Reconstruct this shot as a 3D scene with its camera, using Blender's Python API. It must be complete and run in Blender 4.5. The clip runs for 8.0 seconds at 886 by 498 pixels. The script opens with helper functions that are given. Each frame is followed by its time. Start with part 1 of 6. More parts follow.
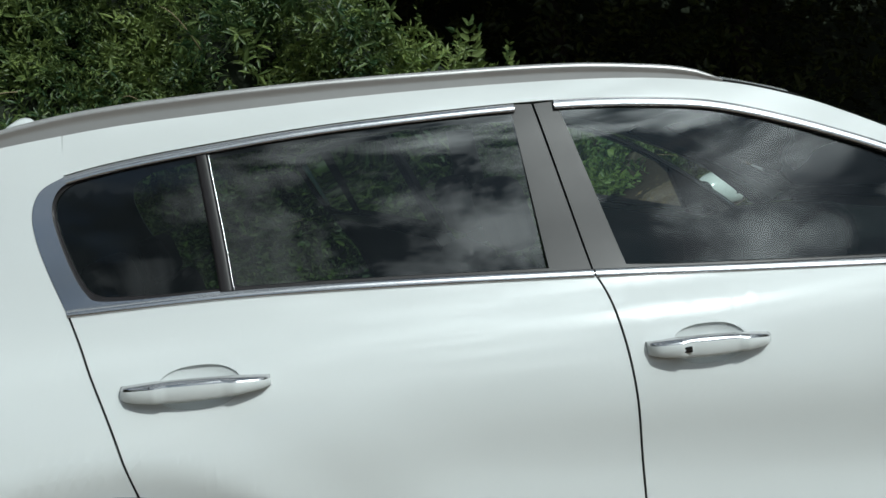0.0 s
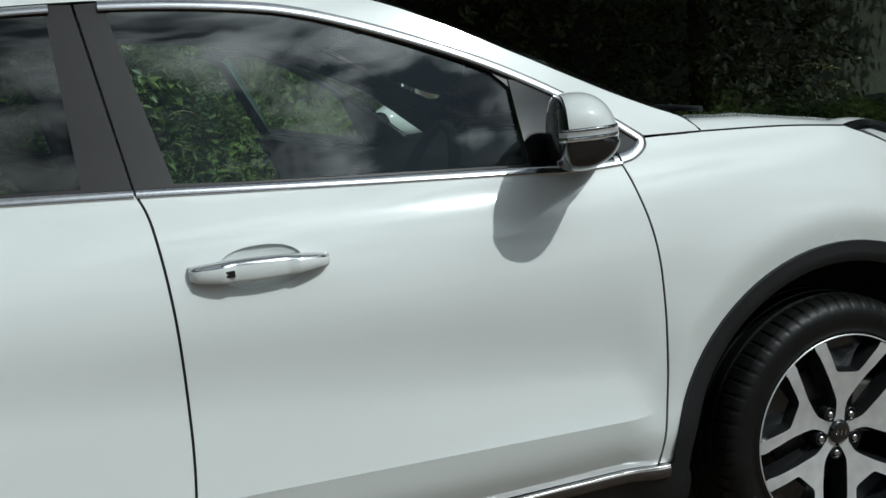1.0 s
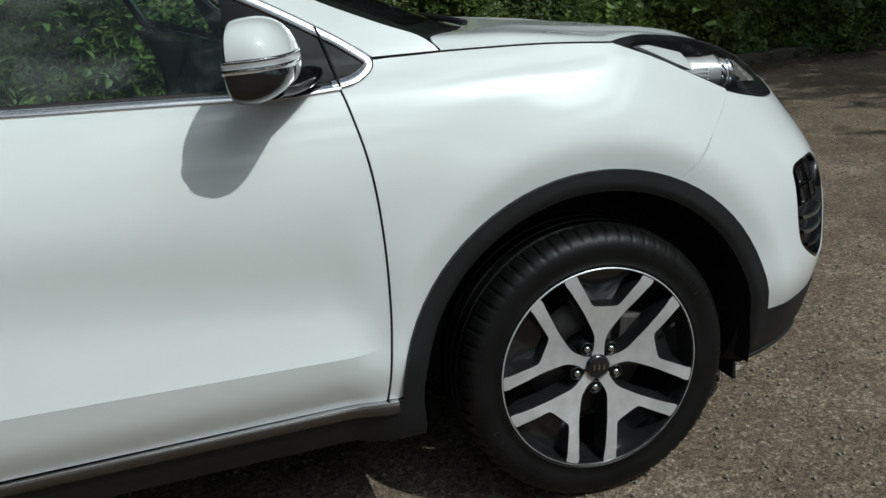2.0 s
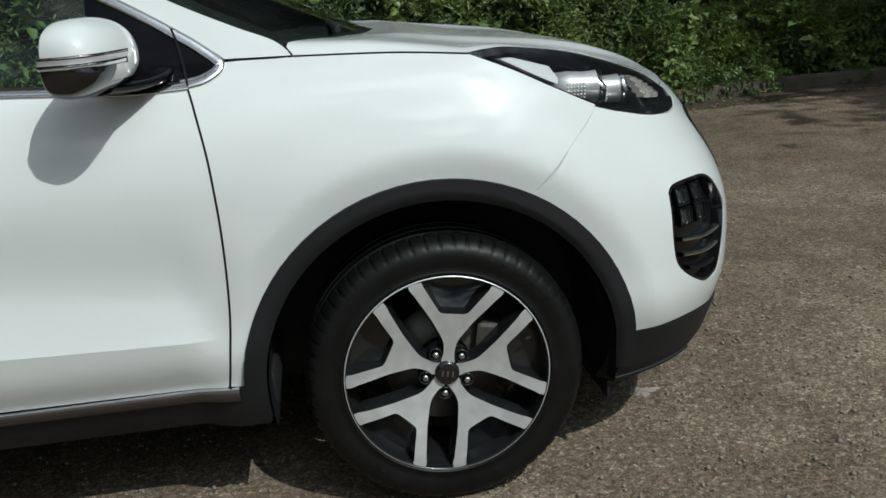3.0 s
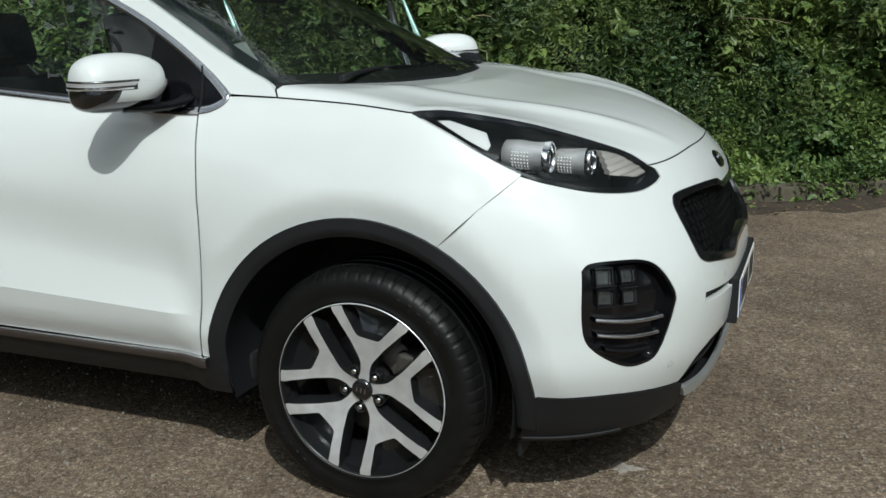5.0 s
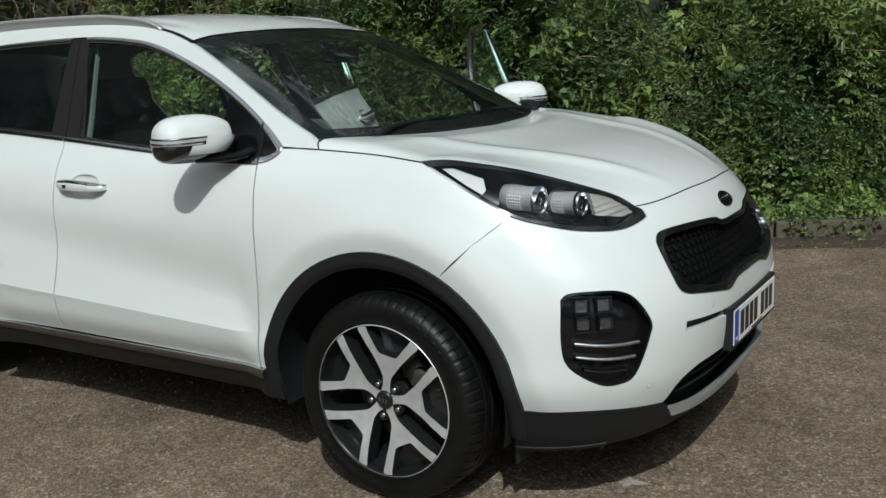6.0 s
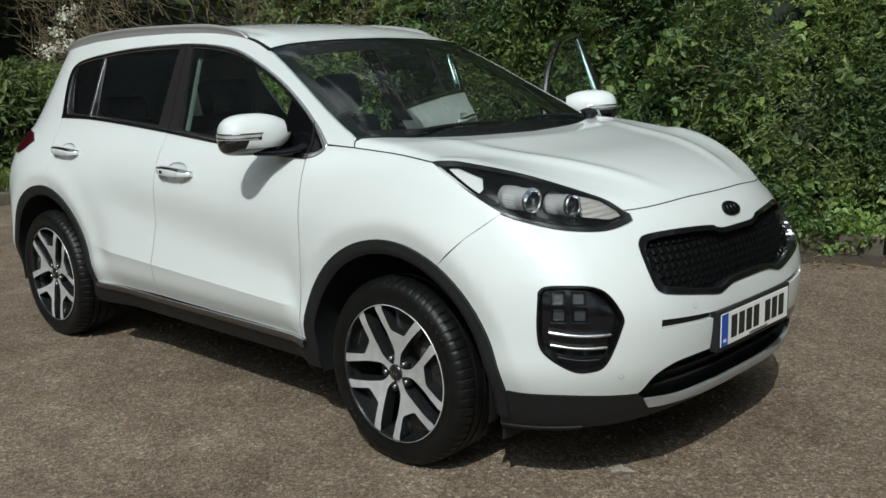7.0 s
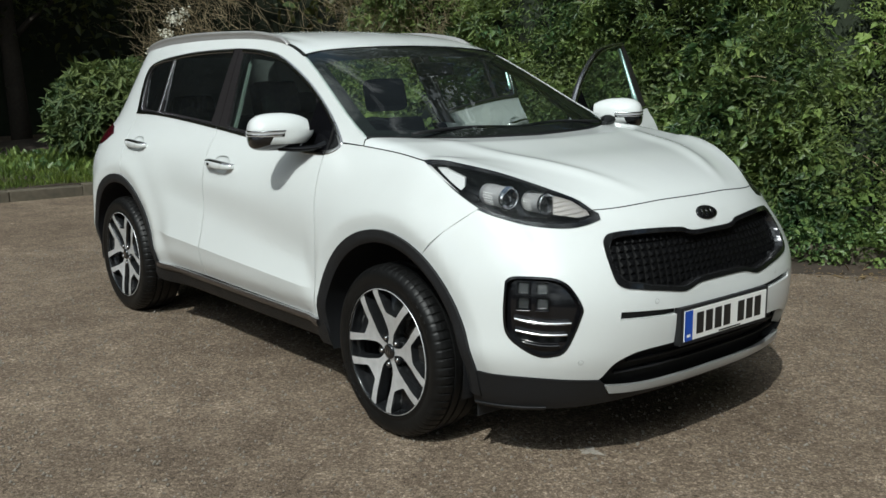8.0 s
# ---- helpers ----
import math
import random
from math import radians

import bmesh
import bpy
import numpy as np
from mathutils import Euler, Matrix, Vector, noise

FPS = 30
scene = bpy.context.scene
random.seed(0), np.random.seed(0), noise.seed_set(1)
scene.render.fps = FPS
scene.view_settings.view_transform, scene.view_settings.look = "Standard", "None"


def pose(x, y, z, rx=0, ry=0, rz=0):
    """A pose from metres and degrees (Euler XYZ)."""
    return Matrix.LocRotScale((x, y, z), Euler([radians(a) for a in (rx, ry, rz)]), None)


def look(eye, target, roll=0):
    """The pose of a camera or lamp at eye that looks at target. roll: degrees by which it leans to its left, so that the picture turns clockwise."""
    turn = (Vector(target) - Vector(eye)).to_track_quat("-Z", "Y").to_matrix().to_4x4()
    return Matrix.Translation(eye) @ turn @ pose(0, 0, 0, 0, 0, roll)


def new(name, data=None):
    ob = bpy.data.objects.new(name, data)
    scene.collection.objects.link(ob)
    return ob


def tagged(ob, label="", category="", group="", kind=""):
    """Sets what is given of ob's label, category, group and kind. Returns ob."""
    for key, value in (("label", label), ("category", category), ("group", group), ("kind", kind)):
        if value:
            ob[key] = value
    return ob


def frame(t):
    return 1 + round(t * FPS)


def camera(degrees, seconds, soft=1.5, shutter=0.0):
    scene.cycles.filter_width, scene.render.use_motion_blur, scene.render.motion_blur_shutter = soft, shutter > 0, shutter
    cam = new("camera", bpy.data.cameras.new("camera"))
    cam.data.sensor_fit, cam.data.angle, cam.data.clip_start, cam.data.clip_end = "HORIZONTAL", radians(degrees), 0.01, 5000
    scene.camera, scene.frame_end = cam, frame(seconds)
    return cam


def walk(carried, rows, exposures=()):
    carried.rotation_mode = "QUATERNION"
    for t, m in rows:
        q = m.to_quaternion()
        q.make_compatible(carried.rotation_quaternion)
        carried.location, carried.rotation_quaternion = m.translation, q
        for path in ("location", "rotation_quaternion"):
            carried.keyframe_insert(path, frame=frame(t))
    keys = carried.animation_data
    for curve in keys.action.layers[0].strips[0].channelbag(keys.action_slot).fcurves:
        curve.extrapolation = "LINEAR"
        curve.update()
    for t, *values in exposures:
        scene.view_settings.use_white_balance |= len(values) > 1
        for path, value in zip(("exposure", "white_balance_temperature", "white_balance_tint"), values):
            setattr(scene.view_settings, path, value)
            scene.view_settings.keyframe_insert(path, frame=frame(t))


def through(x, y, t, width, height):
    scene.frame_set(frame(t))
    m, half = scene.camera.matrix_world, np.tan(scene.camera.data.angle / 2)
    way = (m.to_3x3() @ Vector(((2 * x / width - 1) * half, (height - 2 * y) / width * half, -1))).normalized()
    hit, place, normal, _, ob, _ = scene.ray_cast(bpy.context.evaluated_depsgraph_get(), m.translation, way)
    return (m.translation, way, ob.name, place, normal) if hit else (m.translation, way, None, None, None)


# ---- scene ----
# ---- camera ----
cam = camera(49.5, 8.0)
PATH = [
    (0, (-2.189, -2.823, 1.433), (-1.927, -0.85, 1.243), -5.6),
    (0.5, (-1.906, -2.842, 1.361), (-1.42, -0.916, 1.13), -5.6),
    (1, (-1.626, -2.764, 1.28), (-0.999, -0.892, 0.961), -5.9),
    (1.5, (-1.234, -2.778, 1.292), (-0.666, -0.919, 0.822), -6.2),
    (2, (-0.88, -2.867, 1.319), (-0.389, -1.015, 0.747), -6.2),
    (3.5, (0.099, -3.097, 1.254), (0.084, -1.166, 0.733), -3.3),
    (4, (0.426, -3.076, 1.271), (0.15, -1.162, 0.76), -1.6),
    (5.5, (1.458, -3.171, 1.4), (0.561, -1.44, 0.956), -1.5),
    (6, (1.738, -3.235, 1.436), (0.689, -1.582, 1.027), -2.5),
    (6.5, (2.07, -3.214, 1.434), (0.863, -1.671, 1.032), -2.0),
    (7, (2.399, -3.156, 1.452), (1.052, -1.732, 1.059), -1.5),
    (7.5, (2.687, -3.157, 1.462), (1.25, -1.822, 1.074), -1.3),
    (8, (2.948, -3.043, 1.461), (1.435, -1.791, 1.079), -0.6),
]
walk(cam, [(t, look(eye, target, roll)) for t, eye, target, roll in PATH],
     exposures=[(0.0, -0.51, 5950, 0), (1.0, -0.61, 5950, 0), (1.6, -0.55, 5950, 0), (2.2, -0.50, 6000, 1), (3.5, -0.30, 6050, 1), (5.5, -0.21, 6090, 1.5), (6.5, -0.33, 6110, 1.7), (7.0, -0.21, 6125, 1.8), (8.0, -0.12, 6150, 2)])
# ---- sky, sun ----
SUN = Vector((0.355, -0.578, 0.735)).normalized()
world = bpy.data.worlds.new("sky")
scene.world = world
world.use_nodes = True
wn, wl = world.node_tree.nodes, world.node_tree.links
sky = wn.new("ShaderNodeTexSky")
sky.sky_type, sky.sun_disc = "NISHITA", False
sky.sun_elevation = math.asin(SUN.z)
sky.sun_rotation = math.atan2(SUN.x, SUN.y)
sky.air_density, sky.dust_density = 1.2, 0.8
# broken cloud, spread over the whole sky
co = wn.new("ShaderNodeTexCoord")
squash = wn.new("ShaderNodeMapping")
squash.inputs["Scale"].default_value = (1.0, 1.0, 2.6)
puffs = wn.new("ShaderNodeTexNoise")
puffs.inputs["Scale"].default_value, puffs.inputs["Detail"].default_value, puffs.inputs["Roughness"].default_value = 2.6, 8.0, 0.6
puffs.inputs["Distortion"].default_value = 0.15
cover = wn.new("ShaderNodeValToRGB")
cover.color_ramp.elements[0].position, cover.color_ramp.elements[1].position = 0.36, 0.47
shade = wn.new("ShaderNodeTexNoise")
shade.inputs["Scale"].default_value, shade.inputs["Detail"].default_value = 4.4, 9.0
shade.inputs["Roughness"].default_value, shade.inputs["Distortion"].default_value = 0.58, 0.12
tone = wn.new("ShaderNodeValToRGB")
tone.color_ramp.elements[0].position, tone.color_ramp.elements[1].position = 0.455, 0.60
tone.color_ramp.elements[0].color, tone.color_ramp.elements[1].color = (0.75, 0.95, 1.2, 1), (14.6, 14.8, 14.8, 1)
blend = wn.new("ShaderNodeMix")
blend.data_type = "RGBA"
wl.new(co.outputs["Generated"], squash.inputs["Vector"])
wl.new(squash.outputs["Vector"], puffs.inputs["Vector"])
wl.new(squash.outputs["Vector"], shade.inputs["Vector"])
wl.new(puffs.outputs["Fac"], cover.inputs["Fac"])
wl.new(shade.outputs["Fac"], tone.inputs["Fac"])
wl.new(cover.outputs["Color"], blend.inputs["Factor"])
wl.new(sky.outputs["Color"], blend.inputs[6])
# cloud is brighter the nearer it stands to the sun
near_sun, lobe, gain, lit = wn.new("ShaderNodeVectorMath"), wn.new("ShaderNodeMath"), wn.new("ShaderNodeMath"), wn.new("ShaderNodeVectorMath")
near_sun.operation, lobe.operation, gain.operation, lit.operation = "DOT_PRODUCT", "POWER", "MULTIPLY_ADD", "SCALE"
near_sun.inputs[1].default_value = SUN
lobe.inputs[1].default_value, lobe.use_clamp = 18.0, True
gain.inputs[1].default_value, gain.inputs[2].default_value = 5.0, 0.82
wl.new(co.outputs["Generated"], near_sun.inputs[0])
wl.new(near_sun.outputs["Value"], lobe.inputs[0])
wl.new(lobe.outputs[0], gain.inputs[0])
wl.new(tone.outputs["Color"], lit.inputs[0])
wl.new(gain.outputs[0], lit.inputs["Scale"])
wl.new(lit.outputs["Vector"], blend.inputs[7])
wl.new(blend.outputs[2], wn["Background"].inputs["Color"])
wn["Background"].inputs["Strength"].default_value = 0.10

sun = new("sun", bpy.data.lights.new("sun", "SUN"))
sun.data.energy, sun.data.angle, sun.data.color = 3.45, radians(0.53), (1.0, 0.965, 0.91)
sun.matrix_world = look((30 * SUN.x, 30 * SUN.y, 30 * SUN.z), (0, 0, 0))
# ---- materials ----
def mat(name, color, rough=0.5, metal=0.0, coat=0.0, vary=0.0, scale=20.0, relief=0.0, relief_scale=80.0, rough_vary=0.0, random=0.0, spec=0.5, coat_rough=0.04):
    """A surface with colour that wanders at two sizes, uneven gloss and fine relief."""
    m = bpy.data.materials.new(name)
    m.use_nodes = True
    n, l = m.node_tree.nodes, m.node_tree.links
    b = n["Principled BSDF"]
    b.inputs["Base Color"].default_value = (*color, 1)
    b.inputs["Roughness"].default_value, b.inputs["Metallic"].default_value = rough, metal
    b.inputs["Specular IOR Level"].default_value = spec
    b.inputs["Coat Weight"].default_value, b.inputs["Coat Roughness"].default_value = coat, coat_rough
    where = n.new("ShaderNodeTexCoord")
    if vary or random:
        big, small = n.new("ShaderNodeTexNoise"), n.new("ShaderNodeTexNoise")
        big.inputs["Scale"].default_value, small.inputs["Scale"].default_value = scale * 0.13, scale
        big.inputs["Detail"].default_value = small.inputs["Detail"].default_value = 5
        both = n.new("ShaderNodeMath")
        both.operation = "ADD"
        l.new(where.outputs["Object"], big.inputs["Vector"])
        l.new(where.outputs["Object"], small.inputs["Vector"])
        l.new(big.outputs["Fac"], both.inputs[0])
        l.new(small.outputs["Fac"], both.inputs[1])
        fac = both.outputs[0]
        if random:
            info = n.new("ShaderNodeNewGeometry")
            mul = n.new("ShaderNodeMath")
            mul.operation = "MULTIPLY_ADD"
            mul.inputs[1].default_value = random
            l.new(info.outputs["Random Per Island"], mul.inputs[0])
            l.new(fac, mul.inputs[2])
            fac = mul.outputs[0]
        ramp = n.new("ShaderNodeMapRange")
        ramp.inputs["From Min"].default_value, ramp.inputs["From Max"].default_value = 0.6, 1.4 + random
        ramp.inputs["To Min"].default_value, ramp.inputs["To Max"].default_value = 1 - vary, 1 + vary
        l.new(fac, ramp.inputs["Value"])
        tint = n.new("ShaderNodeVectorMath")
        tint.operation = "SCALE"
        tint.inputs[0].default_value = color
        l.new(ramp.outputs["Result"], tint.inputs["Scale"])
        l.new(tint.outputs["Vector"], b.inputs["Base Color"])
    if rough_vary:
        smear = n.new("ShaderNodeTexNoise")
        smear.inputs["Scale"].default_value, smear.inputs["Detail"].default_value = 7.0, 6
        r = n.new("ShaderNodeMapRange")
        r.inputs["To Min"].default_value, r.inputs["To Max"].default_value = max(0, rough - rough_vary), rough + rough_vary
        l.new(where.outputs["Object"], smear.inputs["Vector"])
        l.new(smear.outputs["Fac"], r.inputs["Value"])
        l.new(r.outputs["Result"], b.inputs["Roughness"])
    if relief:
        grain, up = n.new("ShaderNodeTexNoise"), n.new("ShaderNodeBump")
        grain.inputs["Scale"].default_value, grain.inputs["Detail"].default_value = relief_scale, 4
        up.inputs["Strength"].default_value, up.inputs["Distance"].default_value = min(1.0, relief), 0.004
        l.new(where.outputs["Object"], grain.inputs["Vector"])
        l.new(grain.outputs["Fac"], up.inputs["Height"])
        l.new(up.outputs["Normal"], b.inputs["Normal"])
    return m


def glass(name, tint, gloss_rough=0.0, ior=1.62, haze=0.012):
    """A thin pane: what lies behind it shows tinted, and it mirrors by its angle."""
    m = bpy.data.materials.new(name)
    m.use_nodes = True
    n, l = m.node_tree.nodes, m.node_tree.links
    n.remove(n["Principled BSDF"])
    clear, gloss, fres, mix = n.new("ShaderNodeBsdfTransparent"), n.new("ShaderNodeBsdfGlossy"), n.new("ShaderNodeFresnel"), n.new("ShaderNodeMixShader")
    clear.inputs["Color"].default_value = (*tint, 1)
    gloss.inputs["Roughness"].default_value = gloss_rough
    fres.inputs["IOR"].default_value = ior
    # a pale diffuse share paints haze and thin dust on, lifting the blacks
    veil, film = n.new("ShaderNodeMixShader"), n.new("ShaderNodeBsdfDiffuse")
    film.inputs["Color"].default_value = (0.5, 0.56, 0.58, 1)
    spots, much = n.new("ShaderNodeTexNoise"), n.new("ShaderNodeMath")
    spots.inputs["Scale"].default_value, spots.inputs["Detail"].default_value = 5.0, 6.0
    much.operation = "MULTIPLY"
    much.inputs[1].default_value = 2 * haze
    l.new(spots.outputs["Fac"], much.inputs[0])
    l.new(much.outputs[0], veil.inputs[0])
    l.new(clear.outputs[0], veil.inputs[1])
    l.new(film.outputs[0], veil.inputs[2])
    l.new(fres.outputs[0], mix.inputs[0])
    l.new(veil.outputs[0], mix.inputs[1])
    l.new(gloss.outputs[0], mix.inputs[2])
    l.new(mix.outputs[0], n["Material Output"].inputs["Surface"])
    return m


PAINT = mat("white_paint", (0.635, 0.655, 0.65), 0.55, coat=1.0, vary=0.015, scale=6, rough_vary=0.05, spec=0.3, coat_rough=0.09)
BLACK = mat("gloss_black", (0.008, 0.008, 0.009), 0.12, coat=0.6, rough_vary=0.04)
PLASTIC = mat("grained_plastic", (0.0105, 0.011, 0.0125), 0.52, spec=0.35, vary=0.18, scale=9, relief=0.25, relief_scale=900, rough_vary=0.1)
DARK = mat("dark_inner", (0.006, 0.006, 0.006), 0.8, vary=0.2)
CHROME = mat("satin_chrome", (0.62, 0.61, 0.62), 0.2, metal=1.0, rough_vary=0.05)
PILLAR = mat("pillar_film", (0.019, 0.017, 0.018), 0.38, vary=0.1, scale=40, rough_vary=0.06, spec=0.25)
RAIL = mat("brushed_rail", (0.44, 0.43, 0.425), 0.40, metal=0.55, vary=0.05)
SILVER = mat("machined_alloy", (0.70, 0.705, 0.72), 0.36, metal=0.6, vary=0.18, scale=26, rough_vary=0.16)
SPOKE = mat("dark_alloy", (0.012, 0.0125, 0.0135), 0.22, metal=0.1, vary=0.15, coat=0.6, spec=0.45, rough_vary=0.06)
RUBBER = mat("tyre_rubber", (0.005, 0.005, 0.005), 0.45, vary=0.5, scale=30, relief=0.1, relief_scale=400, rough_vary=0.12, spec=0.25)
STEEL = mat("brake_steel", (0.13, 0.12, 0.11), 0.5, metal=0.7, vary=0.35, scale=30)
MIRROR = mat("reflector", (0.85, 0.85, 0.86), 0.08, metal=1.0)
# mirror colour darkened so that what it reflects reads dark
DIM_MIRROR = mat("tinted_mirror", (0.28, 0.30, 0.33), 0.05, metal=1.0)
FROST = mat("segment_reflector", (0.66, 0.66, 0.67), 0.3, metal=0.55, vary=0.12)
BRONZE = mat("sill_bronze", (0.060, 0.050, 0.046), 0.3, metal=0.3, coat=0.4, vary=0.1, rough_vary=0.06)
POD = mat("pod_black", (0.005, 0.005, 0.006), 0.12, spec=0.5, rough_vary=0.04)
GAP_DARK = mat("shut_line_rubber", (0.008, 0.008, 0.008), 0.8, spec=0.2)
CORE = mat("led_core", (0.06, 0.062, 0.062), 0.2, metal=0.5, vary=0.2)
AMBER = mat("turn_reflector", (0.74, 0.70, 0.66), 0.24, metal=0.65, vary=0.15)
DRL = mat("light_guide", (0.52, 0.53, 0.53), 0.3, vary=0.1)
RED = mat("tail_lens", (0.05, 0.004, 0.008), 0.2, coat=0.3)
CLOTH = mat("seat_fabric", (0.014, 0.015, 0.017), 0.9, vary=0.25, scale=60, spec=0.15)
TRIM = mat("pale_trim", (0.42, 0.43, 0.42), 0.7, vary=0.05)
LINER = mat("headliner", (0.30, 0.30, 0.29), 0.9, vary=0.05)
PLATE_W = mat("plate_white", (0.78, 0.78, 0.76), 0.35, vary=0.03)
PLATE_B = mat("plate_blue", (0.01, 0.07, 0.42), 0.35)
INK = mat("plate_ink", (0.012, 0.012, 0.012), 0.4)
MESH = mat("grille_black", (0.0035, 0.0035, 0.004), 0.5, spec=0.10, rough_vary=0.08)
BADGE_DARK = mat("dark_chrome", (0.10, 0.10, 0.105), 0.25, metal=0.9)
SAIL = mat("mirror_mount_black", (0.004, 0.004, 0.005), 0.10, spec=0.2, rough_vary=0.04)
BADGE = mat("badge_chrome", (0.5, 0.5, 0.5), 0.15, metal=1.0)
GREY = mat("silver_paint", (0.40, 0.41, 0.41), 0.35, metal=0.5, coat=0.3, vary=0.06, scale=12)
TEAL = mat("glass_edge", (0.55, 0.82, 0.76), 0.3, metal=0.5)
WIND = glass("windscreen_glass", (0.62, 0.70, 0.66))
SIDE_GLASS = glass("side_glass", (0.63, 0.75, 0.69))
PRIVACY = glass("privacy_glass", (0.18, 0.23, 0.21))
LENS = glass("lamp_lens", (0.95, 0.95, 0.95), ior=1.24)
# ---- the car's surface: half its width at a place along it and a height ----
def smooth(table, v):
    """A smooth curve through the (place, value) pairs of a table."""
    n = len(table)
    if v <= table[0][0]:
        return table[0][1]
    if v >= table[-1][0]:
        return table[-1][1]
    i = max(k for k in range(n - 1) if table[k][0] <= v)

    def slope(k):
        a, b = max(k - 1, 0), min(k + 1, n - 1)
        return (table[b][1] - table[a][1]) / (table[b][0] - table[a][0])

    (x0, y0), (x1, y1) = table[i], table[i + 1]
    h = x1 - x0
    t = (v - x0) / h
    return ((2 * t**3 - 3 * t**2 + 1) * y0 + (t**3 - 2 * t**2 + t) * h * slope(i)
            + (3 * t**2 - 2 * t**3) * y1 + (t**3 - t**2) * h * slope(i + 1))


def step(a, b, v):
    t = min(1.0, max(0.0, (v - a) / (b - a)))
    return t * t * (3 - 2 * t)


def bump(v, wide):
    return math.exp(-(v / wide) ** 2)


SECTION = [(0.18, 0.80), (0.28, 0.862), (0.36, 0.882), (0.45, 0.905), (0.54, 0.902), (0.64, 0.902), (0.75, 0.905), (0.86, 0.902),
           (0.94, 0.886), (1.0, 0.866), (1.06, 0.836), (1.12, 0.793), (1.2, 0.752), (1.3, 0.708), (1.4, 0.664), (1.5, 0.618), (1.6, 0.56), (1.66, 0.50)]
NOSE = [(0.18, 0.78), (0.26, 0.84), (0.34, 0.875), (0.42, 0.904), (0.5, 0.918), (0.58, 0.922), (0.66, 0.912), (0.75, 0.890), (0.84, 0.856), (0.9, 0.826),
        (0.95, 0.78), (1.0, 0.72), (1.06, 0.62), (1.12, 0.5), (1.3, 0.2)]
TAIL = [(0.2, -3.42), (0.35, -3.54), (0.6, -3.57), (0.85, -3.56), (1.0, -3.52), (1.1, -3.47), (1.3, -3.33), (1.5, -3.2), (1.66, -3.1)]
CREASE = (-0.565, 0.509, 0.037)  # the door crease: a place on it, and its rise
HUB_Z, AXLES = 0.342, (0.0, -2.67)


def half_width(x, z):
    w = smooth(SECTION, z)
    doors = step(-2.2, -1.9, x) * (1 - step(-0.61, -0.515, x))
    crease, tall = CREASE[1] + CREASE[2] * (CREASE[0] - x), 0.08 + 0.088 * (-0.58 - x)
    proud = 0.008 + 0.13 * tall
    w -= doors * 0.010 * bump(z - crease - tall - 0.07, 0.10)
    if z > crease:
        w += doors * proud * min(1.0, max(0.0, (crease + tall + 0.025 - z) / (tall + 0.025))) ** 1.3
    else:
        w += doors * (proud - 0.26 * (crease - z))
    for axle in AXLES:
        r = math.hypot(x - axle, z - HUB_Z)
        fade = step(-0.53, -0.44, x - axle) if axle == 0.0 else 1.0
        w += fade * (0.014 * (1 - step(0.52, 0.68, r)) - 0.23 * max(0.0, 0.553 - max(r, 0.487))) * step(0.3, 0.42, z)
    if z > 0.9:
        w -= 0.008 * step(0.9, 1.1, z) * ((x + 1.4) / 1.3) ** 2
    w -= 0.05 * step(-2.2, -3.4, x) * step(0.7, 1.2, z)
    front, back = smooth(NOSE, z), smooth(TAIL, z)
    p = 3.15 - 0.95 * step(0.62, 0.95, z)
    start = 0.08
    if x > start:
        w *= max(0.0, 1 - min(1.0, (x - start) / (front - start)) ** p) ** (1 / p)
    if x < -2.75:
        w *= max(0.0, 1 - min(1.0, (-2.75 - x) / (-2.75 - back)) ** 3.2) ** (1 / 3.2)
    return w


def on_side(x, z, out=0.0):
    """The place on the car's driver's side."""
    return (x, -half_width(x, z) - out, z)


def on_nose(angle, z, out=0.0):
    """The place on the front, by the angle off straight ahead (positive: the driver's side) from a point on the centre line."""
    c, s = math.cos(radians(angle)), math.sin(radians(angle))
    near, far = 0.0, 2.0
    for _ in range(28):
        r = (near + far) / 2
        x, y = NOSE_AXIS + r * c, r * s
        inside = x < smooth(NOSE, z) and abs(y) < half_width(x, z)
        near, far = (r, far) if inside else (near, r)
    r = near + out
    return (NOSE_AXIS + r * c, -r * s, z)


NOSE_AXIS = -0.25
# ---- tools for the car's panels ----
def part(name, bm, material, parent, label=""):
    """One mesh object, under a thing or a part."""
    me = bpy.data.meshes.new(name)
    bm.to_mesh(me)
    bm.free()
    for m in material if isinstance(material, (list, tuple)) else [material]:
        me.materials.append(m)
    ob = new(name, me)
    ob.parent = parent
    return tagged(ob, label)


def curve(points, n=8):
    """A smooth line through the points, n steps between each two."""
    p = [points[0], *points, points[-1]]
    out = []
    for a, b, c, d in zip(p, p[1:], p[2:], p[3:]):
        for k in range(n):
            t = k / n
            out.append(tuple(0.5 * (2 * q + (r - o) * t + (2 * o - 5 * q + 4 * r - s) * t * t + (3 * q - o - 3 * r + s) * t**3) for o, q, r, s in zip(a, b, c, d)))
    return out + [tuple(points[-1])]


